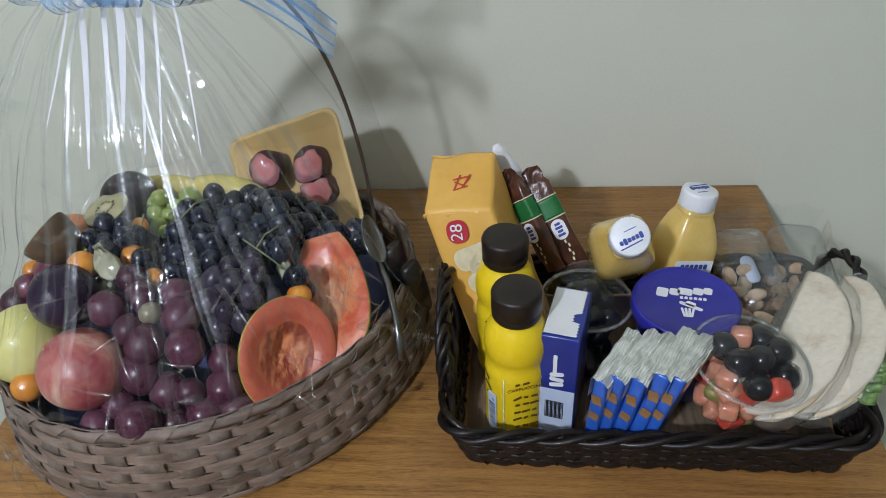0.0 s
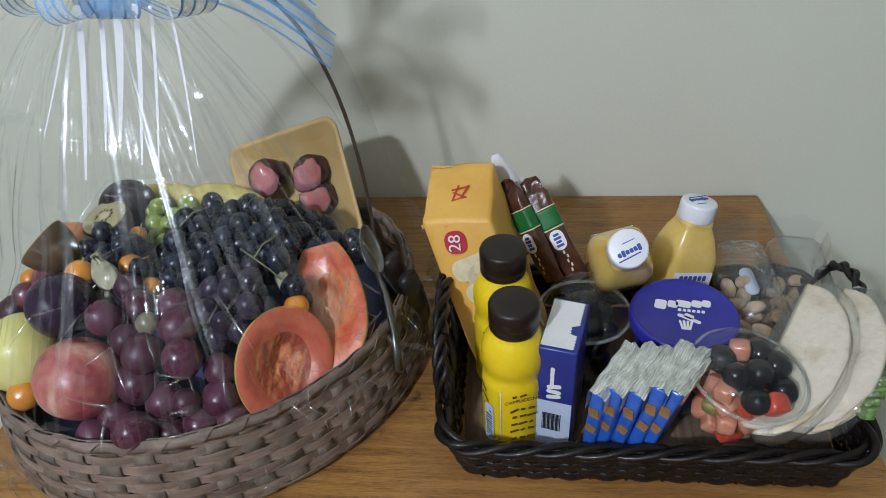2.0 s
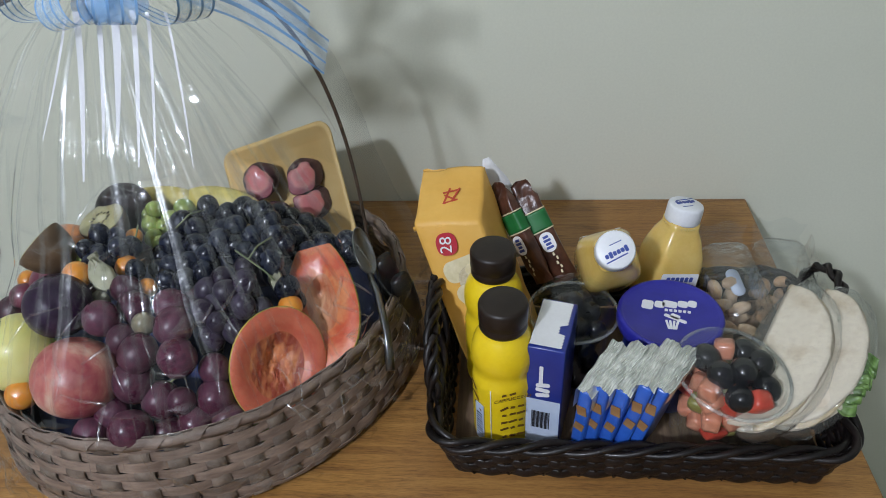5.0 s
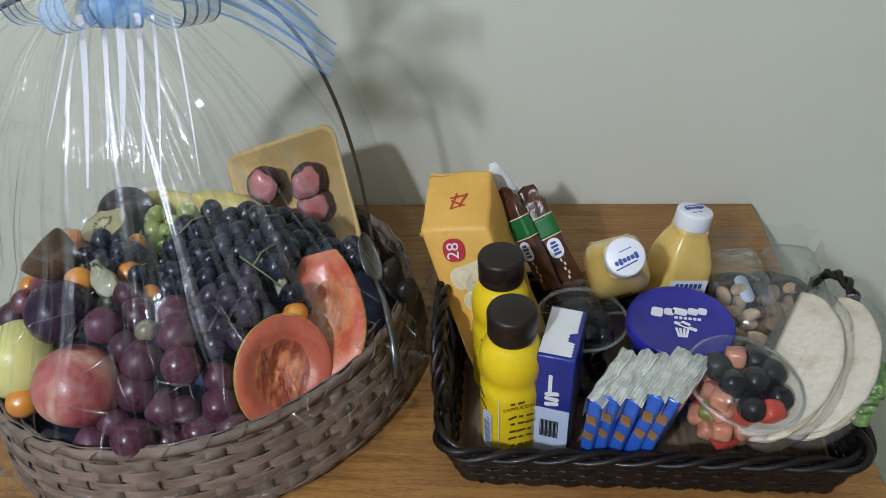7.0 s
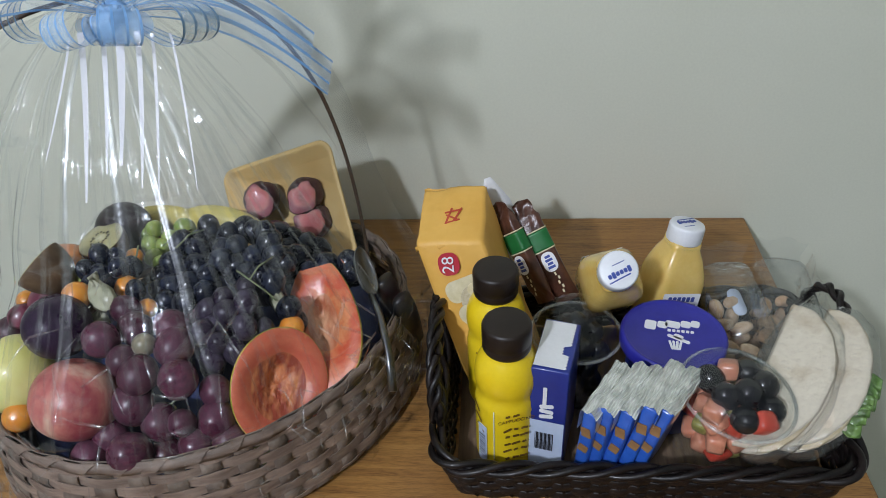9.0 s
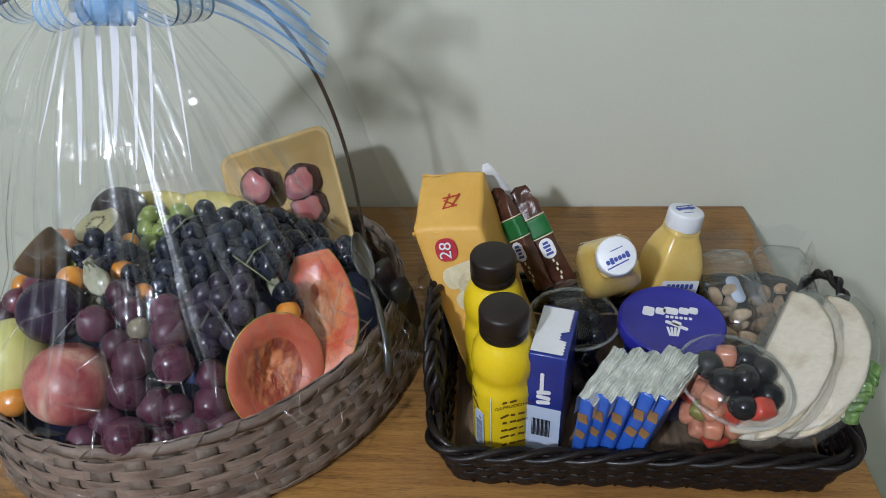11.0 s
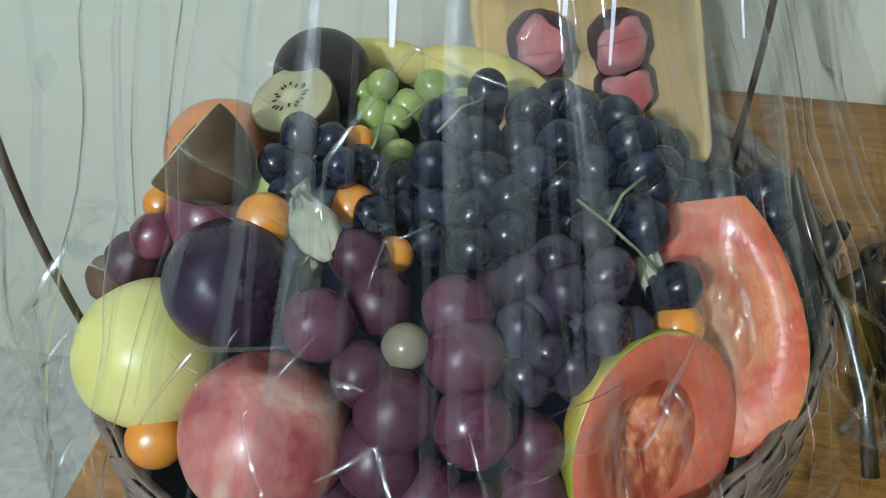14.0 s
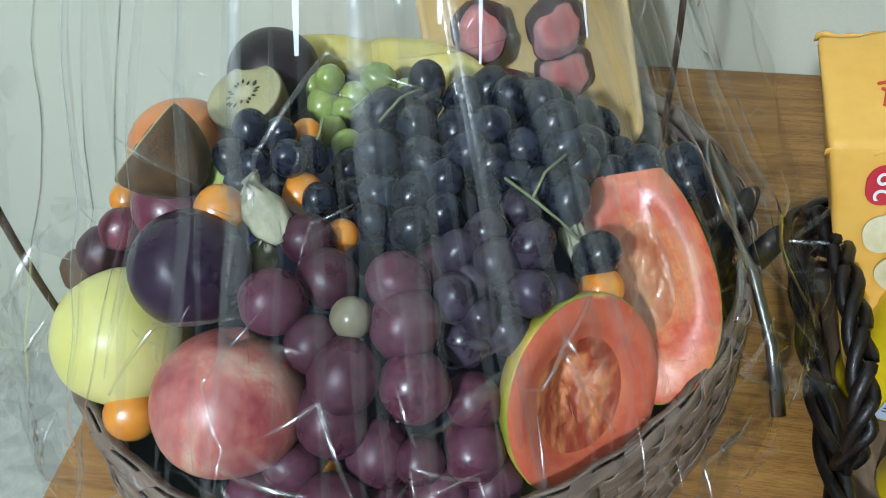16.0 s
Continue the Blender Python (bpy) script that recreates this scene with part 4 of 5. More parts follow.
def film_point(a, z):
    """The wrapping at the angle a and the height z: it hangs over the handle, and is gathered at the tie."""
    if z >= RIM:
        k = min(1.0, (z - RIM) / (TIE - RIM))
        ra = arch_reach(z) * min(1.0, 1.0 + 0.1 * (1 - k)) + 0.010 + 0.034 * (1 - k) ** 3
        rb = 0.208 * (1 - k ** 1.6) + 0.012
    else:
        k = 0.0
        f = 1 - 0.06 * (1 - z / RIM)
        ra, rb = 0.24 * f, 0.22 * f
    # round at the rim, drawn straight over the handle higher up
    e = 2.0 - 0.8 * min(1.0, k * 2.2)
    u = a - radians(34.7)
    q = 1 / ((abs(math.cos(u)) / ra) ** e + (abs(math.sin(u)) / rb) ** e) ** (1 / e)
    p = Vector((q * math.cos(a), q * math.sin(a), z))
    r = math.hypot(p.x, p.y)
    fold = 0.0
    for n, amp, ph in ((17, 1.0, 0.4), (29, 0.7, 1.9), (43, 0.5, 4.1), (71, 0.25, 2.2)):
        fold += amp * (1.0 if n < 40 else k) * (abs(math.sin(0.5 * (n * a + ph + 1.3 * noise.noise((math.cos(a) * 2, math.sin(a) * 2, z * 5 + n))))) - 0.64)
    gather = 0.15 * r * k ** 2.2 + 0.0025 * k + 0.0018
    crumple = noise.noise((p.x * 26, p.y * 26, z * 22)) * (0.004 + 0.010 * (1 - k) ** 6)
    if z < RIM:
        lower = 1 - z / RIM
        wing = max(0.0, math.cos(a - radians(200))) ** 4 + 0.7 * max(0.0, math.cos(a - radians(12))) ** 8
        crumple += lower * (0.014 * noise.noise((a * 6, z * 40, 2)) + 0.012 * noise.noise((a * 17, z * 30, 7))) + wing * lower * 0.04
    r2 = max(0.008, r + fold * gather * 0.8 + crumple)
    return Vector((p.x / r * r2, p.y / r * r2, z))


wrap = thing("cellophane_wrap", "clear crinkled cellophane wrapped round the fruit basket", "wrapping", pose(CX, CY, 0))
heights = [0.004 + 0.086 * k / 12 for k in range(13)] + [RIM + (TIE - RIM) * (1 - (1 - k / 44) ** 1.6) for k in range(1, 45)]
SEG = 400
lines = [[film_point(2 * math.pi * k / SEG, z) for k in range(SEG + 1)] for z in heights]
part("sheet", band(lines), FILM, wrap)
lines = []
for i in range(12):
    t = i / 11
    row = []
    for k in range(181):
        a = 2 * math.pi * k / 180
        r = 0.013 + 0.085 * t ** 1.3 * (1 + 0.5 * math.sin(9 * a + 2 * t) + 0.3 * math.sin(17 * a))
        row.append((r * math.cos(a), r * math.sin(a), TIE + 0.13 * t + 0.03 * t * math.sin(7 * a)))
    lines.append(row)
part("gathered_top", band(lines), FILM, wrap)

# creases, where the sheet lies double and catches the light
rng = random.Random(21)
for k in range(40):
    a = radians(rng.uniform(228, 352)) if k < 36 else radians(rng.uniform(0, 360))
    top_z, low_z = rng.uniform(0.33, 0.42), rng.uniform(0.03, 0.24)
    w, twist, drift = rng.choice((0.0012, 0.0016, 0.0022, 0.003, 0.0045)), rng.uniform(-0.5, 0.5), rng.uniform(-0.12, 0.12)
    lines = []
    for j in range(30):
        t = j / 29
        z = top_z + (low_z - top_z) * t
        aa = a + drift * t + 0.012 * noise.noise((k * 3.1, t * 5, 0))
        p = film_point(aa, z)
        out = Vector((p.x, p.y, 0)).normalized()
        sd = Vector((-out.y, out.x, 0))
        d = sd * math.cos(twist) + out * math.sin(twist)
        ww = w * (0.4 + 0.6 * math.sin(math.pi * min(1, t * 1.2 + 0.02)))
        lines.append([p + out * 0.0015 - d * ww, p + out * 0.0030, p + out * 0.0015 + d * ww])
    part("crease", band(lines), FOLD, wrap).visible_shadow = False
for k in range(285):
    a, z = radians(rng.uniform(190, 360)), rng.uniform(0.005, 0.11) if k % 2 else rng.uniform(0.05, 0.30)
    turn, ln, w, tilt = rng.uniform(0, 3.14), rng.uniform(0.008, 0.034), rng.choice((0.0005, 0.0008, 0.0012, 0.002, 0.0035)), rng.uniform(-0.8, 0.8)
    if k % 3:
        turn, ln = rng.gauss(0, 0.45), ln * 1.2
    if k >= 240:
        a, z, ln, w, tilt = radians(rng.uniform(190, 300)), rng.uniform(0.12, 0.37), rng.uniform(0.02, 0.05), rng.choice((0.003, 0.005, 0.008)), rng.uniform(-0.9, 0.9)
    p = film_point(a, z)
    out = Vector((p.x, p.y, 0.3 * math.hypot(p.x, p.y))).normalized()
    sd = Vector((-out.y, out.x, 0)).normalized()
    up = out.cross(sd)
    d = sd * math.cos(turn) + up * math.sin(turn)
    e = out.cross(d) * math.cos(tilt) + out * math.sin(tilt)
    lines = []
    for j in range(9):
        t = j / 8 - 0.5
        c = p + out * (0.002 + 0.003 * (0.25 - t * t)) + d * (ln * t) + e * (0.002 * math.sin(6 * t + k))
        ww = w * (1.05 - 2 * abs(t))
        lines.append([c - e * ww, c + out * ww * 0.7, c + e * ww])
    part("crinkle", band(lines), FOLD, wrap).visible_shadow = False

# loose crumpled wings of the sheet beside the basket
for k in range(110):
    mid, spread = ((4, 26) if k % 2 else (198, 24))
    a, z = radians(mid + rng.uniform(-spread, spread)), rng.uniform(0.012, 0.13)
    p = film_point(a, z)
    out = Vector((p.x, p.y, 0)).normalized()
    p = p + out * rng.uniform(0.0, 0.022) * (1 - z / 0.15)
    d = Vector((rng.gauss(0, 1), rng.gauss(0, 1), rng.gauss(0, 1))).normalized()
    e = d.cross(out).normalized()
    ln, w = rng.uniform(0.012, 0.04), rng.choice((0.0012, 0.002, 0.004, 0.007))
    lines = []
    for j in range(8):
        t = j / 7 - 0.5
        c = p + d * (ln * t) + out * (0.004 * (0.25 - t * t))
        ww = w * (1.05 - 1.6 * abs(t))
        lines.append([c - e * ww, c + out * ww * 0.5, c + e * ww])
    part("crinkle", band(lines), FOLD, wrap).visible_shadow = False

# broad bands where the sheet lies double, from the tie down over the fruit
for k in range(18):
    a, w = radians(rng.uniform(232, 345)), rng.choice((0.0015, 0.002, 0.003, 0.005))
    top_z, low_z, drift, bend = 0.425, rng.uniform(0.10, 0.24), rng.uniform(-0.10, 0.10), rng.uniform(-0.6, 0.6)
    lines = []
    for j in range(34):
        t = j / 33
        p = film_point(a + drift * t, top_z + (low_z - top_z) * t)
        out = Vector((p.x, p.y, 0)).normalized()
        sd = Vector((-out.y, out.x, 0))
        ww = w * (0.25 + 0.75 * min(1.0, t * 1.6)) * min(1.0, 0.15 + 5 * (1 - t)) * (1 + 0.4 * noise.noise((k * 3.3, t * 4, 1)))
        lines.append([p + out * (0.0016 + 0.25 * ww * (1 - f * f) + 0.2 * ww * bend * f) + sd * (ww * f) for f in (-1, -0.6, -0.2, 0.2, 0.6, 1)])
    part("double_fold", band(lines), VEIL, wrap)

# sharp kinked creases where the sheet is drawn over the fruit; rounded ridges that mirror the lamp
for k in range(44):
    a, z = radians(rng.uniform(212, 345)), rng.uniform(0.07, 0.22) if k % 4 else rng.uniform(0.02, 0.36)
    p = film_point(a, z)
    out = Vector((p.x, p.y, 0.5 * math.hypot(p.x, p.y))).normalized()
    sd = Vector((-out.y, out.x, 0)).normalized()
    up = out.cross(sd) if out.cross(sd).z > 0 else sd.cross(out)
    slope = (up * 0.9 - out * 0.45).normalized()
    long = k >= 26
    r0 = rng.choice((0.0009, 0.0013, 0.0017)) if long else rng.choice((0.0004, 0.0006, 0.0009))
    c, pts = p + out * 0.004, []
    heading = rng.uniform(-0.5, 0.5)
    for leg in range(rng.choice((1, 2, 2, 3))):
        d = slope * math.cos(heading) + sd * math.sin(heading)
        ln = rng.uniform(0.018, 0.042) if long else rng.uniform(0.006, 0.03)
        pts += [c + d * (ln * q / 8) + out * (ln * (0.06 if long else 0.10) * math.sin(math.pi * q / 8)) for q in range(8)]
        c = c + d * ln
        heading += rng.choice((-1, 1)) * rng.uniform(0.5, 2.2)
    pts.append(c)
    if len(pts) > 2:
        part("crinkle", tube(pts, r0, 8, taper=lambda t: 0.35 + 0.65 * math.sin(math.pi * min(max(t, 0.05), 0.95))), GLINT, wrap).visible_shadow = False

# ---- bow ----
bow = thing("ribbon_bow", "light blue striped organza bow tied on the cellophane", "bow", pose(-0.143, 0.664, 0.42))


def ribbon(points, side_of, width, name, material, parent, stripes=True, label=""):
    """A ribbon along points; its satin stripes are cut from the sheer ground."""
    steps = 17 if stripes else 2
    lines = []
    for i, p in enumerate(points):
        s = side_of(i / (len(points) - 1))
        lines.append([Vector(p) + s * width * (j / (steps - 1) - 0.5) for j in range(steps)])
    bm = band(lines)
    ob = part(name, bm, material, parent, label)
    if stripes:
        for i, f in enumerate(ob.data.polygons):
            f.material_index = 1 if i % 16 in ((0, 15) if name == "upper_loop" else (0, 5, 10, 15) if name == "loop" else (0, 5, 10, 15)) else 0
    return ob


rng = random.Random(5)


def bow_loop(turn, rise, length, width, fat, roll=0.0):
    """One loop of the bow: out from the knot and back again."""
    a = radians(turn)
    d = Vector((math.cos(a) * math.cos(radians(rise)), math.sin(a) * math.cos(radians(rise)), math.sin(radians(rise))))
    sd = Vector((-math.sin(a), math.cos(a), roll)).normalized()
    up = d.cross(sd).normalized()
    pts = [d * (length * math.sin(math.pi * t) ** 0.8) + up * (fat * math.sin(2 * math.pi * t)) for t in [j / 24 for j in range(25)]]
    ribbon(pts, lambda t: sd * (0.3 + 0.7 * math.sin(math.pi * t)), width, "upper_loop" if rise > 20 else "loop", [BOW_CLEAR if rise > 20 else BOW_SHEER, BOW_SATIN], bow)


for turn, rise, length, width, fat, roll in (
        (195, 2, 0.072, 0.044, 0.016, 0.2), (345, -4, 0.078, 0.044, 0.015, -0.25), (250, 2, 0.055, 0.03, 0.014, 0.3), (300, 4, 0.060, 0.03, 0.014, -0.2),
        (275, -8, 0.034, 0.022, 0.011, 0.1), (20, 34, 0.12, 0.036, 0.030, -0.2), (225, 38, 0.085, 0.036, 0.018, 0.1),
        (320, 42, 0.11, 0.036, 0.030, 0.1), (60, 58, 0.13, 0.036, 0.032, 0.2), (150, 66, 0.12, 0.036, 0.032, 0.3)):
    bow_loop(turn, rise, length, width, fat, roll)
part("knot", ball(0.012, 0.8, 14, lump=0.3), BOW_SATIN, bow)
for k in range(5):
    a = radians(235 + 26 * k)
    pts = [Vector((math.cos(a), math.sin(a), -0.2)) * 0.018 + Vector((0.009 * math.cos(t), 0.003, 0.009 * math.sin(t) - 0.004)) for t in [2 * math.pi * j / 14 for j in range(15)]]
    ribbon(pts, lambda t, a=a: Vector((math.cos(a), math.sin(a), 0.2)), 0.014, "curl", BOW_SHEER, bow, False)
for end, lift in (((0.148, 0.045, -0.075), 0.028), ((0.140, 0.03, -0.045), 0.03), ((0.165, 0.09, 0.0), 0.03), ((-0.10, -0.06, 0.01), 0.02)):
    pts = [Vector(end) * t + Vector((0, 0, lift * math.sin(math.pi * t))) for t in [j / 16 for j in range(17)]]
    ribbon(pts, lambda t: Vector((0.25, 0.2, 0.95)).normalized() * (0.3 + 0.7 * min(1, t * 2)), 0.030, "tail", [BOW_CLEAR, BOW_STRIPE], bow)
# curled streamers that hang straight down before the film
for x0, z0, x1, y1, z1, w in ((-0.163, 0.412, -0.151, 0.56, 0.316, 0.0050), (-0.146, 0.412, -0.134, 0.57, 0.334, 0.0040), (-0.133, 0.412, -0.124, 0.575, 0.338, 0.0062),
                              (-0.119, 0.412, -0.111, 0.57, 0.322, 0.0042), (-0.108, 0.410, -0.099, 0.565, 0.313, 0.0026), (-0.094, 0.410, -0.070, 0.57, 0.320, 0.0020), (-0.172, 0.410, -0.176, 0.57, 0.345, 0.0020)):
    pts = []
    for j in range(18):
        t = j / 17
        p = Vector((x0 + (x1 - x0) * t, 0.645 + (y1 - 0.645) * t ** 1.15, z0 + (z1 - z0) * t))
        pts.append(p - Vector((-0.143, 0.664, 0.42)))
    ribbon(pts, lambda t: Vector((1, 0.1, 0)).normalized() * (1.0 - 0.75 * t * t), w, "streamer", STREAMER, bow, False, "shiny pearly ribbon streamer")

# ---- the dark wicker tray ----
tray = thing("wicker_tray", "dark brown wicker tray with braided rim and two loop handles", "tray", pose(0.278, 0.659, 0))
RX, RY, RC = 0.187, 0.118, 0.026


def edge_at(s, grow=0.0):
    """A point of the tray's rounded outline, s from 0 to 1 all round, and the way out from it."""
    w, h, r = RX + grow, RY + grow, RC + grow
    legs = [2 * (h - r), math.pi / 2 * r, 2 * (w - r), math.pi / 2 * r] * 2
    d = (s % 1.0) * sum(legs)
    turns = [((w, 0), (0, 1), -(h - r)), ((w - r, h - r), None, 0), ((0, h), (-1, 0), -(w - r)), ((-(w - r), h - r), None, 90),
             ((-w, 0), (0, -1), -(h - r)), ((-(w - r), -(h - r)), None, 180), ((0, -h), (1, 0), -(w - r)), ((w - r, -(h - r)), None, 270)]
    for k, leg in enumerate(legs):
        if d <= leg or k == 7:
            c, way, off = turns[k]
            if way:
                return Vector((c[0] + way[0] * (off + d), c[1] + way[1] * (off + d), 0)), Vector((way[1], -way[0], 0))
            a = radians(off) + d / r
            o = Vector((math.cos(a), math.sin(a), 0))
            return Vector((c[0], c[1], 0)) + o * r, o
        d -= leg


def rim_height(p):
    """The rim rises towards the short ends."""
    e = max(0.0, (abs(p.x) - RX + 0.05) / 0.05)
    return 0.044 + (0.014 if p.x > 0 else 0.0) * e * math.exp(-((p.y - 0.03) / 0.075) ** 2) + 0.008 * max(0.0, p.y / RY)


bm = shell_of([rounded_loop(RX - 0.017, RY - 0.008, 0.02, 0.002), rounded_loop(RX - 0.017, RY - 0.008, 0.02, 0.006)])
bm.faces.new([v for v in bm.verts][:28][::-1])
part("base", bm, BOARD, tray, "brown wooden base board")
ROUND, WAVES = 240, 34
for row in range(6):
    pts = []
    for k in range(ROUND):
        s = k / ROUND
        f = (row + 0.5) / 6
        p, o = edge_at(s)
        p.x *= 1 - 0.07 * (1 - f) ** 1.3
        z = 0.004 + (rim_height(p) - 0.008) * f
        pts.append(p + o * (0.0015 * math.cos(2 * math.pi * WAVES * s + math.pi * row)) + Vector((0, 0, z + 0.0006 * math.sin(40 * s + row))))
    part("weaver", tube(pts, 0.0060, 8, closed=True, flat=0.26), WICKER, tray)
for k in range(WAVES * 2):
    s = k / (WAVES * 2)
    pts = []
    for i in range(10):
        f = i / 9
        p, o = edge_at(s)
        p.x *= 1 - 0.07 * (1 - f) ** 1.3
        pts.append(p + o * (-0.0015 * math.cos(math.pi * k) * math.cos(math.pi * (f * 6 - 0.5))) + Vector((0, 0, 0.004 + (rim_height(p) - 0.006) * f)))
    part("stake", tube(pts, 0.0022, 5, flat=1.0), WICKER, tray)
for strand in range(3):
    pts = []
    for k in range(420):
        s = k / 420
        p, o = edge_at(s, 0.001)
        a = 2 * math.pi * (11 * s + strand / 3)
        pts.append(p + o * (0.0052 * math.cos(a)) + Vector((0, 0, rim_height(p) + 0.0045 * math.sin(a))))
    part("rim_braid", tube(pts, 0.0036, 7, closed=True), WICKER, tray, "braided dark rim")
for sx, strands, reach, mid_y, half_len, rise, twist, thick in ((-1, 3, 0.004, 0.004, 0.080, 0.058, 0.0046, 0.0036), (1, 2, 0.014, 0.036, 0.048, 0.058, 0.0032, 0.0032)):
    for strand in range(strands):
        pts = []
        for k in range(70):
            t = k / 69
            a = 2 * math.pi * (3.5 * t + strand / strands)
            mid = Vector((sx * (RX + reach * math.sin(math.pi * t)), mid_y + half_len * math.cos(math.pi * t), 0.056 + rise * math.sin(math.pi * t) ** 0.7))
            pts.append(mid + Vector((math.cos(a), 0, math.sin(a))) * twist)
        part("loop_handle", tube(pts, thick, 7), WICKER, tray)

TF = 0.0065   # the tray's floor

# ---- toast pack ----
A = Vector((-0.10, -0.17, 0.98)).normalized()
Wd = Vector((0.985, -0.06, 0.13))
Wd = (Wd - A * Wd.dot(A)).normalized()
Dp = A.cross(Wd)
fl = Vector((0.065, 0.708, 0.170))
PW, PD, PH = 0.067, 0.084, 0.172
pack = thing("toast_pack", "orange-yellow paper pack of toast with a red badge, leaning", "food pack", axes(Wd, Dp, A, fl + Wd * PW / 2 + Dp * PD / 2 - A * PH))
bm = block(PW, PD, PH, 0.004, 6, 0.0032, 3.1)
for v in bm.verts:
    v.co.y -= 0.48 * (PH - v.co.z)
    v.co.x += 0.28 * (PH - v.co.z)
part("wrapper", bm, BISCUIT, pack)
for y in (-1, 1):
    lines = [[(-PW / 2 + PW * k / 14, y * (PD / 2 + 0.0010) + 0.0012 * math.sin(k * 2.1), PH - 0.003 - 0.003 * j + 0.001 * math.sin(k * 1.3)) for k in range(15)] for j in range(3)]
    part("folded_seam", band(lines, 0.0008), BISCUIT, pack)
FRONT = axes((1, 0, 0), (-0.28, 0.48, 1.0), (0, -0.9015, 0.4327), (0.28 * PH, -PD / 2 - 0.0026 - 0.48 * PH, 0))
stuck("badge", plate(0.021, 0.021, 0.0005, 0.0085), BADGE, pack, FRONT @ pose(-0.006, PH - 0.018, 0))
words("28", 0.016, WHITE_INK, pack, FRONT @ pose(-0.006, PH - 0.018, 0.0024, 0, 0, 82))
for k, (x, z, w, h, mt) in enumerate(((0.002, PH - 0.042, 0.044, 0.020, CREAM), (0.010, PH - 0.052, 0.032, 0.026, CRUMB), (0.014, PH - 0.044, 0.020, 0.014, CREAM), (0.006, PH - 0.076, 0.044, 0.024, CREAM))):
    stuck("toast_picture", plate(w, h, 0.0004 + 0.0002 * k, min(w, h) * 0.45), mt, pack, FRONT @ pose(x, z, 0, 0, 0, 12 - 20 * k))
for k, (x, z, w, h, r) in enumerate(((0.0, 0, 0.022, 0.002, 78), (0.009, 0.001, 0.02, 0.002, 70), (0.004, 0.006, 0.018, 0.002, 15), (0.003, -0.003, 0.014, 0.002, -30), (0.004, -0.009, 0.016, 0.002, 20))):
    stuck("logo_stroke", plate(w, h, 0.0004, 0.001), RED_INK, pack, pose(x - 0.002, z * 1.0 - 0.004, PH + 0.0016, 0, 0, r))
for k in range(7):
    stuck("print_bar", plate(0.006, 0.0028, 0.0004), RED_INK, pack, FRONT @ pose(0.012 + 0.001 * (k % 2), PH - 0.118 - 0.0055 * k, 0, 0, 0, 90))

# ---- cereal bars and the sheet behind them ----
for (tx, ty, tz), yaw in (((0.170, 0.793, 0.166), 8), ((0.146, 0.788, 0.168), -38)):
    d = Vector((-0.44, 0.48, 0.75)).normalized()
    bar = thing("cereal_bar", "brown wrapped cereal bar with a green band", "snack bar", frame_of(Vector((tx, ty, tz)) - d * 0.12, d, (0, -1, 0.2)) @ pose(0, 0, 0, 0, 0, yaw), "cereal bars")
    prof = [(0.0002, 0.0), (0.0135, 0.0005), (0.0135, 0.010), (0.013, 0.020), (0.0125, 0.05), (0.0125, 0.09), (0.013, 0.100), (0.0135, 0.104), (0.0136, 0.108), (0.0137, 0.112), (0.0138, 0.116), (0.0138, 0.1195), (0.0002, 0.12)]
    bm = lathe(prof, 28, 0.6)
    for v in bm.verts:
        thick = min(1.0, max(0.08, min(v.co.z - 0.008, 0.110 - v.co.z) / 0.014))
        v.co.y *= 0.6 * thick
        v.co.x *= 1 - 0.3 * max(0.0, (v.co.z - 0.095) / 0.025)
        v.co += (0.0014 + 0.0026 * max(0.0, min(1.0, (v.co.z - 0.085) / 0.012))) * noise.noise_vector(v.co * 150)
    part("wrapper", bm, BROWN_WRAP, bar)
    bm = lathe([(0.0132, 0.062), (0.0131, 0.064), (0.0131, 0.081), (0.0132, 0.083)], 28, 0.6)
    for v in bm.verts:
        v.co.y *= 0.64
    part("green_band", bm, GREEN_INK, bar)
    for z in (0.0835, 0.0605):
        bm = lathe([(0.0133, z), (0.0133, z + 0.0014)], 28, 0.6)
        for v in bm.verts:
            v.co.y *= 0.645
        part("cream_line", bm, CREAM, bar)
    for sy in (-1, 1):
        face = axes((0, 0, -1), (-sy, 0, 0), (0, sy, 0), (0, sy * 0.0088, 0))
        oval = stuck("oval_label", plate(0.022, 0.015, 0.0004, 0.007), WHITE_INK, bar, face @ pose(-0.048, 0, 0))
        for k in range(4):
            stuck("print_bar", plate(0.0028, 0.006 + 0.002 * (k % 2), 0.0003), LABEL_BLUE, oval, pose(-0.006 + 0.004 * k, 0, 0.0005))
        for k in range(5):
            stuck("print_bar", plate(0.0035, 0.002, 0.0003), CREAM, bar, face @ pose(-0.034 + 0.005 * k, 0.002 * (k % 2), -0.0002))
lines = [[(0.036 * (u - 0.5) * (1 - 0.8 * max(0, v - 0.72) / 0.28), 0.002 * math.sin(6 * v), 0.13 * v) for u in (0, 0.33, 0.66, 1)] for v in [k / 12 for k in range(13)]]
solo("paper_sheet", band(lines, 0.0004), PAPER_WHITE, "folded white paper sheet standing behind the snack bars", "paper", frame_of((0.172, 0.795, 0.062), (-0.28, 0.10, 0.95), (0.2, -1, 0.3)))

# ---- yellow coffee drink bottles ----


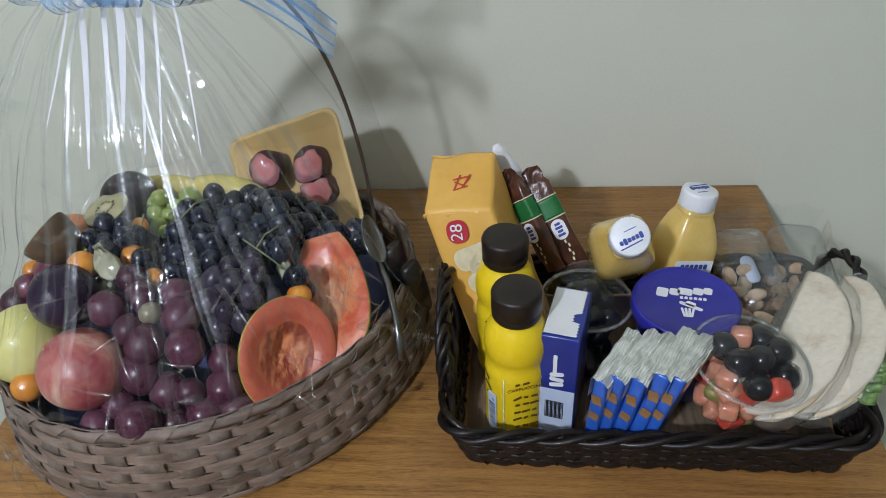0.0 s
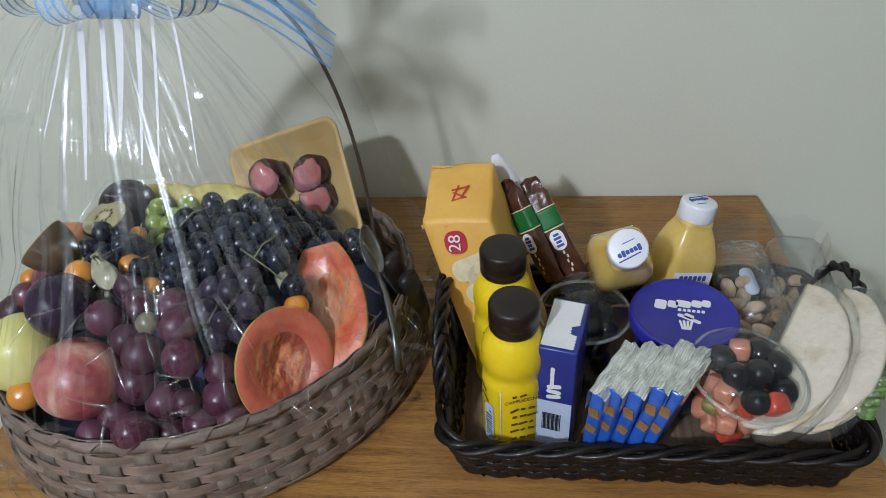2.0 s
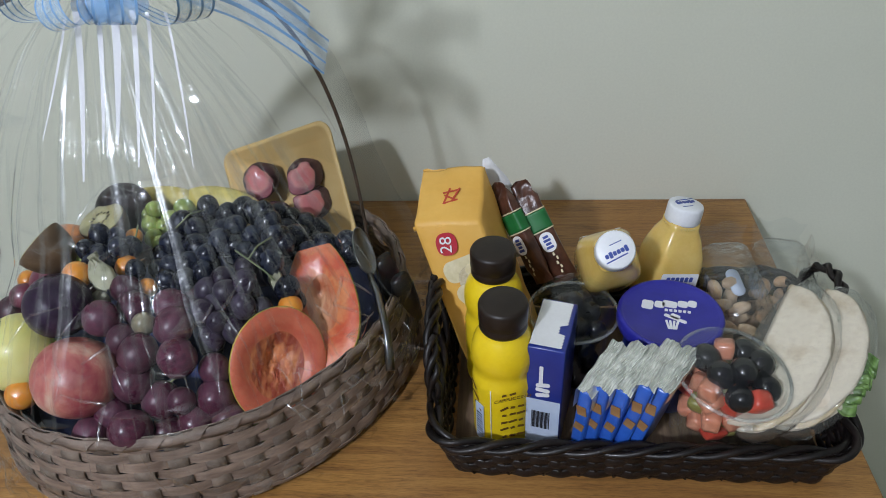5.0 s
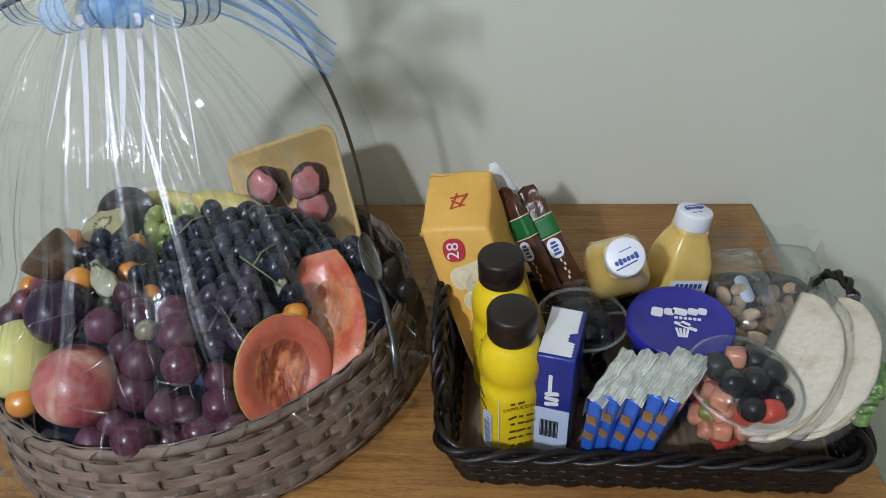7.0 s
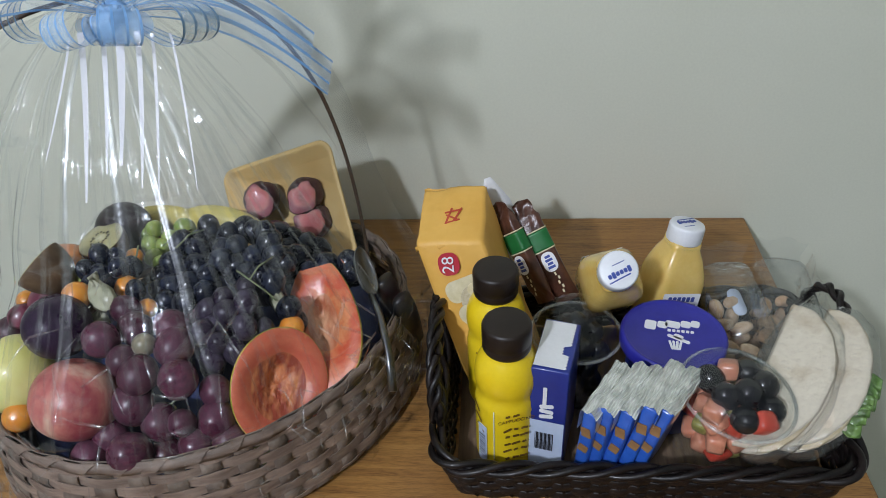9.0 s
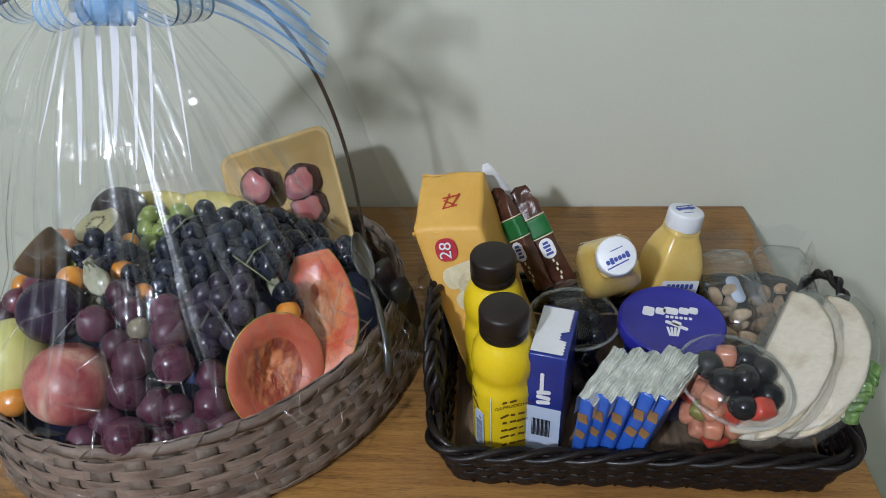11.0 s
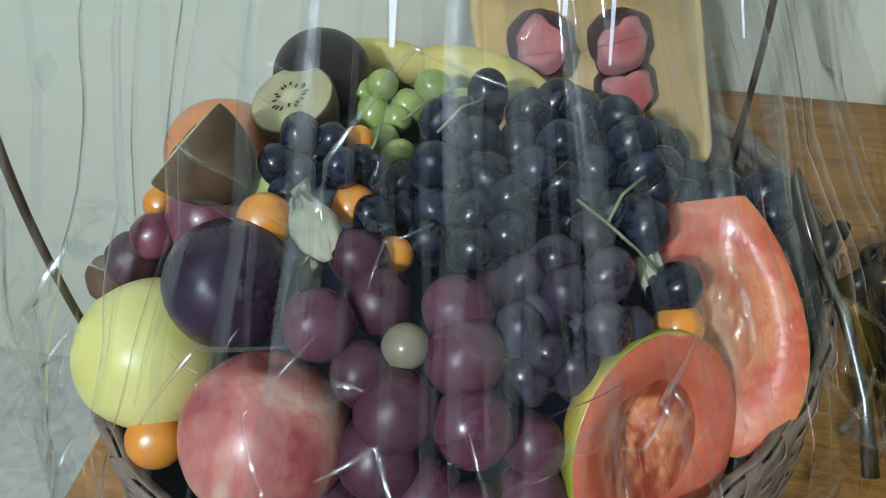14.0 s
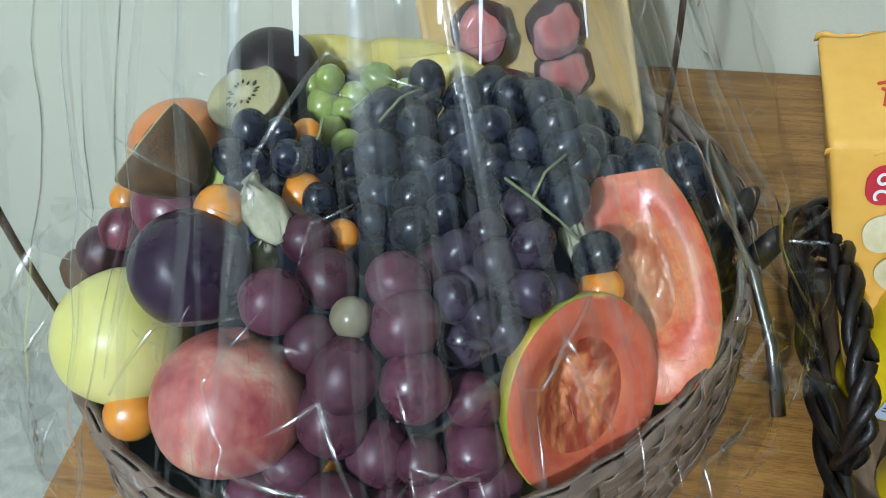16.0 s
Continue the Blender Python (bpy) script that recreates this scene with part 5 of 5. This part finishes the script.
def coffee_bottle(at, spin):
    b = thing("coffee_bottle", "yellow bottle of cappuccino drink with a dark brown cap", "bottle", pose(*at, 0, 0, spin), "coffee bottles")
    prof = [(0.0001, 0), (0.026, 0), (0.0285, 0.003)]
    for k in range(9):
        z = 0.008 + k * 0.0085
        prof += [(0.0290, z), (0.0283, z + 0.0042)]
    prof += [(0.0275, 0.086), (0.0262, 0.091), (0.0282, 0.098), (0.0290, 0.107), (0.0284, 0.116), (0.0258, 0.125), (0.0215, 0.132), (0.0185, 0.136), (0.0185, 0.140), (0.0001, 0.140)]
    part("body", lathe(prof, 40), YELLOW_BOTTLE, b)
    cap = [(0.0001, 0.137), (0.0205, 0.137), (0.0215, 0.139), (0.0215, 0.144), (0.0208, 0.1455), (0.0218, 0.147), (0.0218, 0.162), (0.0205, 0.1648), (0.0185, 0.1655), (0.0001, 0.1655)]
    part("cap", lathe(cap, 40), DARK_CAP, b)
    side_seam = [(0.0293 * math.cos(radians(247)), 0.0293 * math.sin(radians(247)), 0.006 + 0.075 * k / 8) for k in range(9)]
    part("seam", tube(side_seam, 0.0005, 5), WHITE_INK, b)
    for row, (z, text) in enumerate(((0.079, 0), (0.0725, 1), (0.061, 0), (0.052, 0), (0.042, 0), (0.033, 0), (0.022, 0))):
        a = radians(287)
        m = axes((-math.sin(a), math.cos(a), 0), (0, 0, 1), (math.cos(a), math.sin(a), 0), (0.0293 * math.cos(a), 0.0293 * math.sin(a), z))
        if text:
            words("CAPPUCCINO", 0.0055, BROWN_INK, b, m)
        else:
            for j in range(3 if row else 2):
                stuck("print_bar", plate(0.004 + 0.002 * ((row + j) % 3), 0.0026, 0.0003), BROWN_INK, b, m @ pose(-0.008 + 0.008 * j, 0, 0, 0, 0, (0, 8, 20, -10)[(row + j) % 4]))
    a = radians(222)
    panel = stuck("code_panel", plate(0.011, 0.05, 0.0006, 0.001), PALE_BLUE, b, axes((-math.sin(a), math.cos(a), 0), (0, 0, 1), (math.cos(a), math.sin(a), 0), (0.0291 * math.cos(a), 0.0291 * math.sin(a), 0.031)))
    for k in range(9):
        stuck("barcode_bar", plate(0.008, 0.0006 + 0.0005 * (k % 3), 0.0003), BLACK_INK, panel, pose(0, -0.016 + 0.0035 * k, 0.0007))
    for row in range(3):
        a = radians(205 + 6 * row)
        m = axes((-math.sin(a), math.cos(a), 0), (0, 0, 1), (math.cos(a), math.sin(a), 0), (0.0293 * math.cos(a), 0.0293 * math.sin(a), 0.075 - 0.012 * row))
        stuck("print_bar", plate(0.012, 0.002, 0.0003), BROWN_INK, b, m @ pose(0, 0, 0, 0, 0, -35))
    return b


coffee_bottle((0.155, 0.594, TF), 0)
coffee_bottle((0.145, 0.668, TF), 35)

# ---- navy chocolate carton ----
box = thing("chocolate_carton", "navy blue wafer carton with a white torn top label", "carton", pose(0.199, 0.603, TF, -2, 0, -14))
BW, BD, BH = 0.033, 0.068, 0.126
part("carton", block(BW, BD, BH, 0.0018, 1, 0.0006), NAVY, box)
bm = bmesh.new()
zig = [(-0.0155, 0.031), (-0.0155, -0.031)] + [(0.0125 + (0.0009 if k % 2 else -0.0007) - (0.006 if 9 < k < 16 else 0), -0.031 + 0.062 * k / 32) for k in range(33)]
bm.faces.new([bm.verts.new((x, y, BH + 0.0011)) for x, y in zig])
part("torn_label", bm, PAPER_WHITE, box, "white torn paper label", False)
FR = axes((1, 0, 0), (0, 0, 1), (0, -1, 0), (0, -BD / 2 - 0.0008, 0))
panel = stuck("print_panel", plate(BW - 0.002, 0.060, 0.0004), PALE_BLUE, box, FR @ pose(0, 0.034, 0))
for k in range(14):
    stuck("barcode_bar", plate(0.0005 + 0.0004 * (k * 7 % 3), 0.022, 0.0003), BLACK_INK, panel, pose(-0.010 + 0.00125 * k, 0.004, 0.0005))
for k in range(4):
    stuck("print_bar", plate(0.006, 0.0035, 0.0004, 0.001), WHITE_INK, box, FR @ pose(-0.003, 0.103 - 0.0055 * k, 0, 0, 0, 90))
for k in range(3):
    stuck("logo_stroke", plate(0.013, 0.0045, 0.0004, 0.002), WHITE_INK, box, FR @ pose(-0.001, 0.083 - 0.0062 * k, 0, 0, 0, 12 - 16 * (k % 2)))


# ---- clear tubs ----
def clear_tub(name, label, m, r_low, r_top, h, dome, group=""):
    ob = thing(name, label, "tub", m, group)
    bm = lathe([(0.0001, 0), (r_low, 0), (r_low + 0.001, 0.002)] + [(r_low + (r_top - r_low) * k / 6, 0.002 + (h - 0.002) * k / 6) for k in range(1, 7)], 48)
    bmesh.ops.delete(bm, geom=[f for f in bm.faces if len(f.verts) > 4 and f.calc_center_median().z > h * 0.9], context="FACES_ONLY")
    part("cup", bm, CUP, ob)
    prof = [(r_top + 0.003, h - 0.003), (r_top + 0.0035, h + 0.002), (r_top + 0.001, h + 0.003), (r_top - 0.001, h + 0.001), (r_top - 0.002, h + 0.004)]
    prof += [((r_top - 0.002) * math.cos(a), h + 0.004 + dome * math.sin(a)) for a in [math.pi / 2 * k / 10 for k in range(1, 10)]] + [(0.0001, h + 0.004 + dome)]
    bm = lathe(prof, 48)
    bmesh.ops.delete(bm, geom=[f for f in bm.faces if len(f.verts) > 4 and f.calc_center_median().z < h], context="FACES_ONLY")
    part("dome_lid", bm, CUP, ob, "clear domed lid")
    part("rim", tube([((r_top + 0.003) * math.cos(2 * math.pi * k / 64), (r_top + 0.003) * math.sin(2 * math.pi * k / 64), h) for k in range(64)], 0.0017, 6, closed=True), CUP_RIM, ob)
    return ob


POT = pose(0.223, 0.664, TF)
clear_tub("berry_tub", "clear plastic tub of dark berries with a domed lid", POT, 0.030, 0.041, 0.09, 0.032, "clear tubs")
rng = random.Random(11)
SWEETS = [(0.0, 0.0, 0.078), (0.018, 0.006, 0.084), (-0.016, 0.012, 0.086), (0.004, -0.019, 0.085), (-0.018, -0.012, 0.08), (0.012, 0.022, 0.083), (0.0, 0.004, 0.098), (0.022, -0.014, 0.078), (-0.005, 0.024, 0.08)]
SWEETS += [(0.021 * math.cos(k * 1.05), 0.021 * math.sin(k * 1.05), 0.058) for k in range(6)] + [(0.02 * math.cos(k * 1.05 + 0.5), 0.02 * math.sin(k * 1.05 + 0.5), 0.036) for k in range(6)] + [(0.017 * math.cos(k * 1.25), 0.017 * math.sin(k * 1.25), 0.0135) for k in range(5)]
for x, y, z in SWEETS:
    p = POT @ Vector((x, y, z))
    fruit("berry", ball(0.0105, 1.1, 16, lump=0.05), GLOSSY_BLACK, "dark grape inside the clear tub", "grape", p, (rng.uniform(-60, 60), rng.uniform(-60, 60), 0), "grapes in tub")

CUPM = frame_of((0.344, 0.590, TF + 0.005), (0.12, -0.10, 0.985), (0.1, 1, 0))
clear_tub("fruit_salad_tub", "clear plastic tub of cut fruit and black grapes with domed lid", CUPM, 0.034, 0.0465, 0.092, 0.020, "clear tubs")
rng = random.Random(4)
for x, y, z, r in ((-0.022, 0.012, 0.096, 0.0125), (-0.012, -0.008, 0.1, 0.012), (0.006, -0.004, 0.104, 0.012), (0.004, -0.026, 0.094, 0.0118), (0.024, 0.012, 0.1, 0.013), (0.029, -0.01, 0.094, 0.012), (0.012, 0.024, 0.098, 0.012)):
    fruit("black_grape", ball(r, 1.1, 20), GLOSSY_BLACK, "glossy black grape in the fruit salad", "grape", CUPM @ Vector((x * 0.98, y * 0.98, z - 0.005)), (rng.uniform(-60, 60), rng.uniform(-60, 60), 0), "grapes in salad")
BITS = [(-0.006, 0.024, 0.098, 0), (0.02, -0.026, 0.094, 1), (-0.02, -0.018, 0.088, 0)]
BITS += [((0.022 + 0.004 * (k % 2)) * math.cos(k * 0.82), (0.022 + 0.004 * (k % 2)) * math.sin(k * 0.82), 0.078 - 0.021 * (k // 8), k % 5) for k in range(24)] + [(0, 0, 0.02 + 0.024 * k, k) for k in range(4)]
for x, y, z, k in BITS:
    s = 0.0195 if k != 2 else 0.017
    mt = (MELON_BIT, RED_BIT, GREEN_BIT, MELON_BIT, MELON_BIT)[k % 5]
    lab = ("orange papaya cube in the fruit salad", "red watermelon cube in the fruit salad", "green kiwi cube in the fruit salad")[(0, 1, 2, 0, 0)[k % 5]]
    z = max(z, 0.0115)
    fr = 0.8 if z < 0.04 else 1.0
    solo("fruit_cube", block(s, s * 0.9, s * 0.85, 0.0045, 1, 0.0022, x * 900, True), mt, lab, "fruit cube", CUPM @ pose(x * fr * 0.98, y * fr * 0.98, z - 0.004, rng.uniform(-30, 30), rng.uniform(-30, 30), rng.uniform(0, 90)), "fruit salad")

# ---- jar with the blue lid ----
jar = thing("spread_jar", "short dark jar with a dark blue plastic lid", "jar", pose(0.313, 0.650, TF, 0, 0, 0))
part("jar", lathe([(0.0001, 0), (0.036, 0), (0.0395, 0.004), (0.0405, 0.02), (0.0405, 0.08), (0.040, 0.092), (0.0001, 0.092)], 48), NAVY, jar)
prof = [(0.0472, 0.088), (0.0488, 0.0885), (0.0495, 0.091), (0.0495, 0.100), (0.0483, 0.1026), (0.046, 0.1032), (0.0445, 0.1022), (0.0435, 0.1016), (0.0001, 0.1016)]
lid = part("lid", lathe(prof, 64), LID_BLUE, jar, "dark blue plastic lid")
LM = pose(0, 0, 0.1018, 0, 0, 172)
for k, (x, w, h) in enumerate(((-0.017, 0.0055, 0.0075), (-0.010, 0.0048, 0.0055), (-0.004, 0.007, 0.0055), (0.0035, 0.0048, 0.0055), (0.009, 0.0042, 0.0055))):
    stuck("logo_stroke", plate(w * 1.95, h * 1.7, 0.0003, 0.0026), WHITE_INK, lid, LM @ pose(-1.6 * x - 0.006, -0.013 - 0.0016 * k + 0.004, 0, 0, 0, -8))
for k in range(6):
    stuck("print_bar", plate(0.0030, 0.0036, 0.0003, 0.0009), WHITE_INK, lid, LM @ pose(0.004 - 0.0042 * k, -0.0035, 0, 0, 0, -6))
stuck("logo_hat", plate(0.022, 0.004, 0.0003, 0.0018), WHITE_INK, lid, LM @ pose(-0.004, 0.0075, 0, 0, 0, -24))
stuck("logo_hat", plate(0.009, 0.006, 0.0003, 0.002), WHITE_INK, lid, LM @ pose(-0.004, 0.0045, 0, 0, 0, -24))
for k in range(4):
    stuck("logo_stroke", plate(0.0022, 0.012, 0.0003, 0.0009), WHITE_INK, lid, LM @ pose(-0.001 + 0.0028 * (k - 1.5), 0.0165, 0, 0, 0, 8 * (k - 1.5)))


# ---- orange juice bottles ----
def juice_bottle(m, label):
    b = thing("juice_bottle", label, "bottle", m, "juice bottles")
    prof = [(0.0001, 0), (0.022, 0), (0.0265, 0.003), (0.0285, 0.008), (0.029, 0.06), (0.0288, 0.074), (0.0272, 0.082), (0.0215, 0.1), (0.0172, 0.109), (0.0165, 0.112), (0.0165, 0.118), (0.0001, 0.118)]
    bm = lathe(prof, 48, 0.75)
    part("body", bm, JUICE, b)
    part("clear_neck", lathe([(0.0172, 0.1125), (0.0185, 0.113), (0.0185, 0.1145), (0.0172, 0.115)], 40), CUP, b)
    bm = lathe([(0.0001, 0.117), (0.0180, 0.117), (0.0186, 0.118), (0.0186, 0.133), (0.0176, 0.1355), (0.0165, 0.136), (0.0001, 0.136)], 80)
    for i, v in enumerate(bm.verts):
        r = math.hypot(v.co.x, v.co.y)
        if r > 0.0183 and i % 2:
            v.co.x *= 0.975
            v.co.y *= 0.975
    cap = part("cap", bm, WHITE_PLASTIC, b, "white ridged cap")
    for k in range(6):
        stuck("logo_stroke", plate(0.0034, 0.0042 + 0.002 * (k in (0, 4)), 0.0003, 0.0012), LABEL_BLUE, cap, pose(-0.0095 + 0.0038 * k, 0.001 + 0.0008 * k, 0.1361, 0, 0, 10))
    stuck("logo_stroke", plate(0.022, 0.0012, 0.0003, 0.0006), LABEL_BLUE, cap, pose(0.001, 0.0085, 0.1361, 0, 0, 14))
    stuck("print_bar", plate(0.012, 0.0008, 0.0003), LABEL_BLUE, cap, pose(-0.001, -0.006, 0.1361, 0, 0, 12))
    for sx, sy in ((0, -1),):
        fm = axes((1, 0, 0), (0, 0, 1), (0, -1, 0), (0, -0.0292, 0.05))
        paper = stuck("paper_label", plate(0.042, 0.034, 0.0004, 0.002), WHITE_PLASTIC, b, fm)
        for k in range(6):
            stuck("logo_stroke", plate(0.004, 0.006, 0.0003, 0.0012), LABEL_BLUE, paper, pose(-0.013 + 0.0052 * k, 0.010, 0.0005))
        stuck("print_bar", plate(0.036, 0.0012, 0.0003), LABEL_BLUE, paper, pose(0, 0.003, 0.0005))
    return b


d = Vector((-0.03, -0.66, 0.70)).normalized()
juice_bottle(frame_of(Vector((0.258, 0.666, 0.172)) - d * 0.136, d, (0.1, 1, 0)) @ pose(0, 0, 0, 0, 0, 200), "small orange juice bottle with white cap, tipped forwards")
d = Vector((0.14, 0.12, 0.98)).normalized()
juice_bottle(frame_of(Vector((0.345, 0.773, 0.150)) - d * 0.136, d, (0.0, 1, 0)) @ pose(0, 0, 0, 0, 0, 12), "small orange juice bottle with white cap, standing upright")

# ---- foil packs of biscuits ----
FOIL_DIR = Vector((0.57, 0.82, 0))
for k in range(5):
    bx, by = 0.2205 + 0.0114 * k, 0.560 - 0.0012 * k
    m = axes((0.82, -0.57, 0), (0.57, 0.82, 0), (0, 0, 1), (bx, by, TF)) @ pose(0, 0.027, 0, 4 - 2.0 * k, 5 + 1.6 * k, (2, -2, 1, 4, -1)[k])
    fp = thing("biscuit_sachet", "slim blue biscuit sachet with a crimped silver top", "snack pack", m, "biscuit sachets")
    hh = 0.105 + (0.001, 0.004, 0.0, 0.006, 0.003)[k]
    part("wrapper", block(0.0126, 0.056, hh, 0.003, 2, 0.0012, k * 3.3), BAR_BLUE, fp)
    lines = []
    for j in range(13):
        v = j / 12
        prof = [(-0.0079, -0.026), (-0.0081, -0.006)] + [(-0.0078 + 0.00104 * q, 0.0035 * math.sin(math.pi * (q + 0.5) / 16) + (0.0006 if q % 2 else -0.0002)) for q in range(16)] + [(0.0081, -0.008), (0.0079, -0.018)]
        lines.append([(x * 1.02 + 0.0005 * math.sin(j * 1.4 + k), -0.030 + 0.066 * v, hh + z + 0.0042 * noise.noise((x * 220, v * 5, k)) + 0.0006 * noise.noise((x * 500, v * 25, k)) - (0.006 if z < -0.01 else 0) * math.sin(v * 5 + k) * 0.4) for i, (x, z) in enumerate(prof)])
    part("foil_top", band(lines), SILVER, fp, "crimped silver foil top", False)
    stuck("biscuit_picture", plate(0.009, 0.012, 0.0004, 0.001), OCHRE, fp, axes((1, 0, 0), (0, 0, 1), (0, -1, 0), (0, -0.0288, hh - 0.026)) @ pose(0, 0, 0, 0, 0, 12))
    stuck("biscuit_picture", plate(0.009, 0.010, 0.0004, 0.001), OCHRE, fp, axes((1, 0, 0), (0, 0, 1), (0, -1, 0), (0, -0.0288, hh - 0.05)) @ pose(0, 0, 0, 0, 0, -8))
    stuck("white_stripe", plate(0.0012, 0.03, 0.0004), WHITE_INK, fp, axes((0, -1, 0), (0, 0, 1), (-1, 0, 0), (-0.0072, -0.02, hh - 0.045)))


# ---- clear bags of nuts ----
def nut_bag(at, turn, label, nuts, material, big):
    bag = thing("nut_bag", label, "nut bag", pose(*at, *turn), "bags of nuts")
    loops = []
    for z, w, h in ((0.002, 0.02, 0.03), (0.0, 0.024, 0.045), (0.02, 0.0265, 0.055), (0.06, 0.0265, 0.056), (0.082, 0.026, 0.055), (0.092, 0.022, 0.050)):
        loops.append([Vector(p) + 0.0016 * noise.noise_vector(Vector(p) * 70) for p in rounded_loop(w, h, 0.012, z)])
    part("pouch", shell_of(loops), WRAP, bag)
    lines = [[(0.026 * (u - 0.5) * 2 + 0.003 * math.sin(v * 8), 0.055 + 0.012 * v, 0.07 + 0.034 * v + 0.004 * math.sin(u * 9 + v * 3)) for u in [k / 10 for k in range(11)]] for v in [k / 5 for k in range(6)]]
    part("sealed_end", band(lines), WRAP, bag)
    lines = [[(0.0245 + 0.004 * v, -0.05 + 0.1 * u, 0.055 + 0.045 * v + 0.003 * math.sin(u * 14 + v)) for u in [k / 14 for k in range(15)]] for v in [k / 5 for k in range(6)]]
    part("side_fin", band(lines), WRAP, bag)
    rng = random.Random(len(label))
    for k in range(nuts):
        r = big * rng.uniform(0.85, 1.1)
        row, col = divmod(k, 6)
        x, y = -0.012 + 0.024 * (col % 2) + rng.uniform(-0.003, 0.003), -0.034 + 0.03 * (col // 2) + rng.uniform(-0.006, 0.006)
        z = r + 0.0175 * row
        arc = 1.0 if material is NUT else 0.35
        pts = [(r * 1.25 * math.sin(t * arc), 0, r * 0.9 * (math.cos(t * arc) - 1) + 0.2 * r) if arc > 0.5 else (r * 1.1 * t, 0, 0.12 * r * (1 - t * t)) for t in [-1 + j / 4 for j in range(9)]]
        nut = solo("nut", tube(pts, r * 0.62, 10, taper=lambda t: 0.35 + 0.65 * math.sin(math.pi * min(max(t, 0.02), 0.98)) ** 0.55), material, "pale nut inside a clear plastic bag", "nut",
                   pose(*at, *turn) @ pose(x, y, z, rng.uniform(-40, 40), rng.uniform(-30, 30), rng.uniform(0, 180)), "nuts")
    return bag


nut_bag((0.393, 0.728, TF), (6, 0, 4), "clear plastic bag of brazil nuts", 18, BRAZIL_NUT, 0.0115)
nut_bag((0.441, 0.732, TF + 0.002), (4, 4, -4), "clear plastic bag of cashew nuts", 18, NUT, 0.0095)
solo("paper_card", plate(0.015, 0.032, 0.0008, 0.007), PALE_BLUE, "small pale blue card inside the nut bag", "label", pose(0.405, 0.750, 0.062, 24, 0, 14))


# ---- wrapped tapioca half-moons ----
def half_moon(at, radius, label, greens, tilt):
    u = Vector((0.506, 0.79, 0.348)).normalized()
    w = Vector((0.80, -0.50, 0.24))
    w = (w - u * w.dot(u)).normalized()
    n = u.cross(w)
    base = axes(w, u, w.cross(u), at) @ pose(0, 0, 0, 0, tilt, 0)
    ob = thing("tapioca", label, "tapioca", base, "wrapped tapiocas")
    for k, z in enumerate((-0.008, 0.004)):
        loops = []
        for dz, f in ((0.0, 0.94), (0.0005, 0.98), (0.003, 1.0), (0.005, 0.985), (0.0055, 0.95)):
            loop = []
            for j in range(41):
                a = -math.pi / 2 + math.pi * j / 40
                rr = radius * f * (1 + 0.025 * noise.noise((a * 3, k * 5, at[0] * 60)) + 0.012 * noise.noise((a * 11, k * 5, 1)))
                loop.append((rr * math.cos(a) * 0.70 - 0.16 * radius - 0.002 * (1 - f) * 20, rr * math.sin(a), z + dz + 0.003 * noise.noise((a * 2, 2, k))))
            loops.append(loop)
        bm = shell_of(loops)
        bm.faces.new([v for v in bm.verts][:41][::-1])
        part("shell", bm, CREPE, ob)
    lines = [[((radius * 0.97) * math.cos(a) * 0.52 * f, (radius * 0.97) * math.sin(a) * f, -0.001 + 0.004 * noise.noise((a * 9, f * 9, 0))) for f in (0.5, 0.75, 0.9, 1.0)] for a in [-1.4 + 2.8 * j / 30 for j in range(31)]]
    part("filling", band(lines, 0.003), FILLING, ob)
    for g in range(greens):
        a = -0.5 + 0.16 * g
        c = Vector((radius * 0.72 * math.cos(a) * 0.52, radius * 0.9 * math.sin(a), -0.001))
        lines = [[c + Vector((0.024 * v - 0.004, 0.018 * (t - 0.5) + 0.003 * math.sin(7 * v + g), 0.005 * math.sin(9 * t + g * 2 + 4 * v) * v + 0.003 * (g % 3 - 1))) for t in [q / 8 for q in range(9)]] for v in [q / 6 for q in range(7)]]
        part("lettuce_leaf", band(lines, 0.0004), LEAF, ob, "bright green lettuce edge")
    loops = []
    for z, f in ((-0.0125, 0.9), (-0.012, 1.02), (-0.006, 1.09), (0.004, 1.09), (0.0105, 1.02), (0.011, 0.9)):
        loop = []
        for j in range(60):
            a = 2 * math.pi * j / 60
            rr = radius * f * (1 + 0.03 * noise.noise((math.cos(a) * 4, math.sin(a) * 4, z * 90)))
            x = rr * math.cos(a) * (0.54 if math.cos(a) > 0 else 0.30)
            loop.append(Vector((x, rr * math.sin(a), z)) + 0.0018 * noise.noise_vector(Vector((x * 60, a * 6, z * 200))))
        loops.append(loop)
    bm = shell_of(loops)
    bm.faces.new([v for v in bm.verts][:60][::-1])
    part("cling_wrap", bm, CLING, ob, "clear cling wrap")
    return ob


half_moon((0.404, 0.612, 0.088), 0.079, "folded white tapioca half-moon wrapped in cling film", 0, 0)
half_moon((0.440, 0.616, 0.083), 0.076, "folded white tapioca with green lettuce wrapped in cling film", 5, 0)
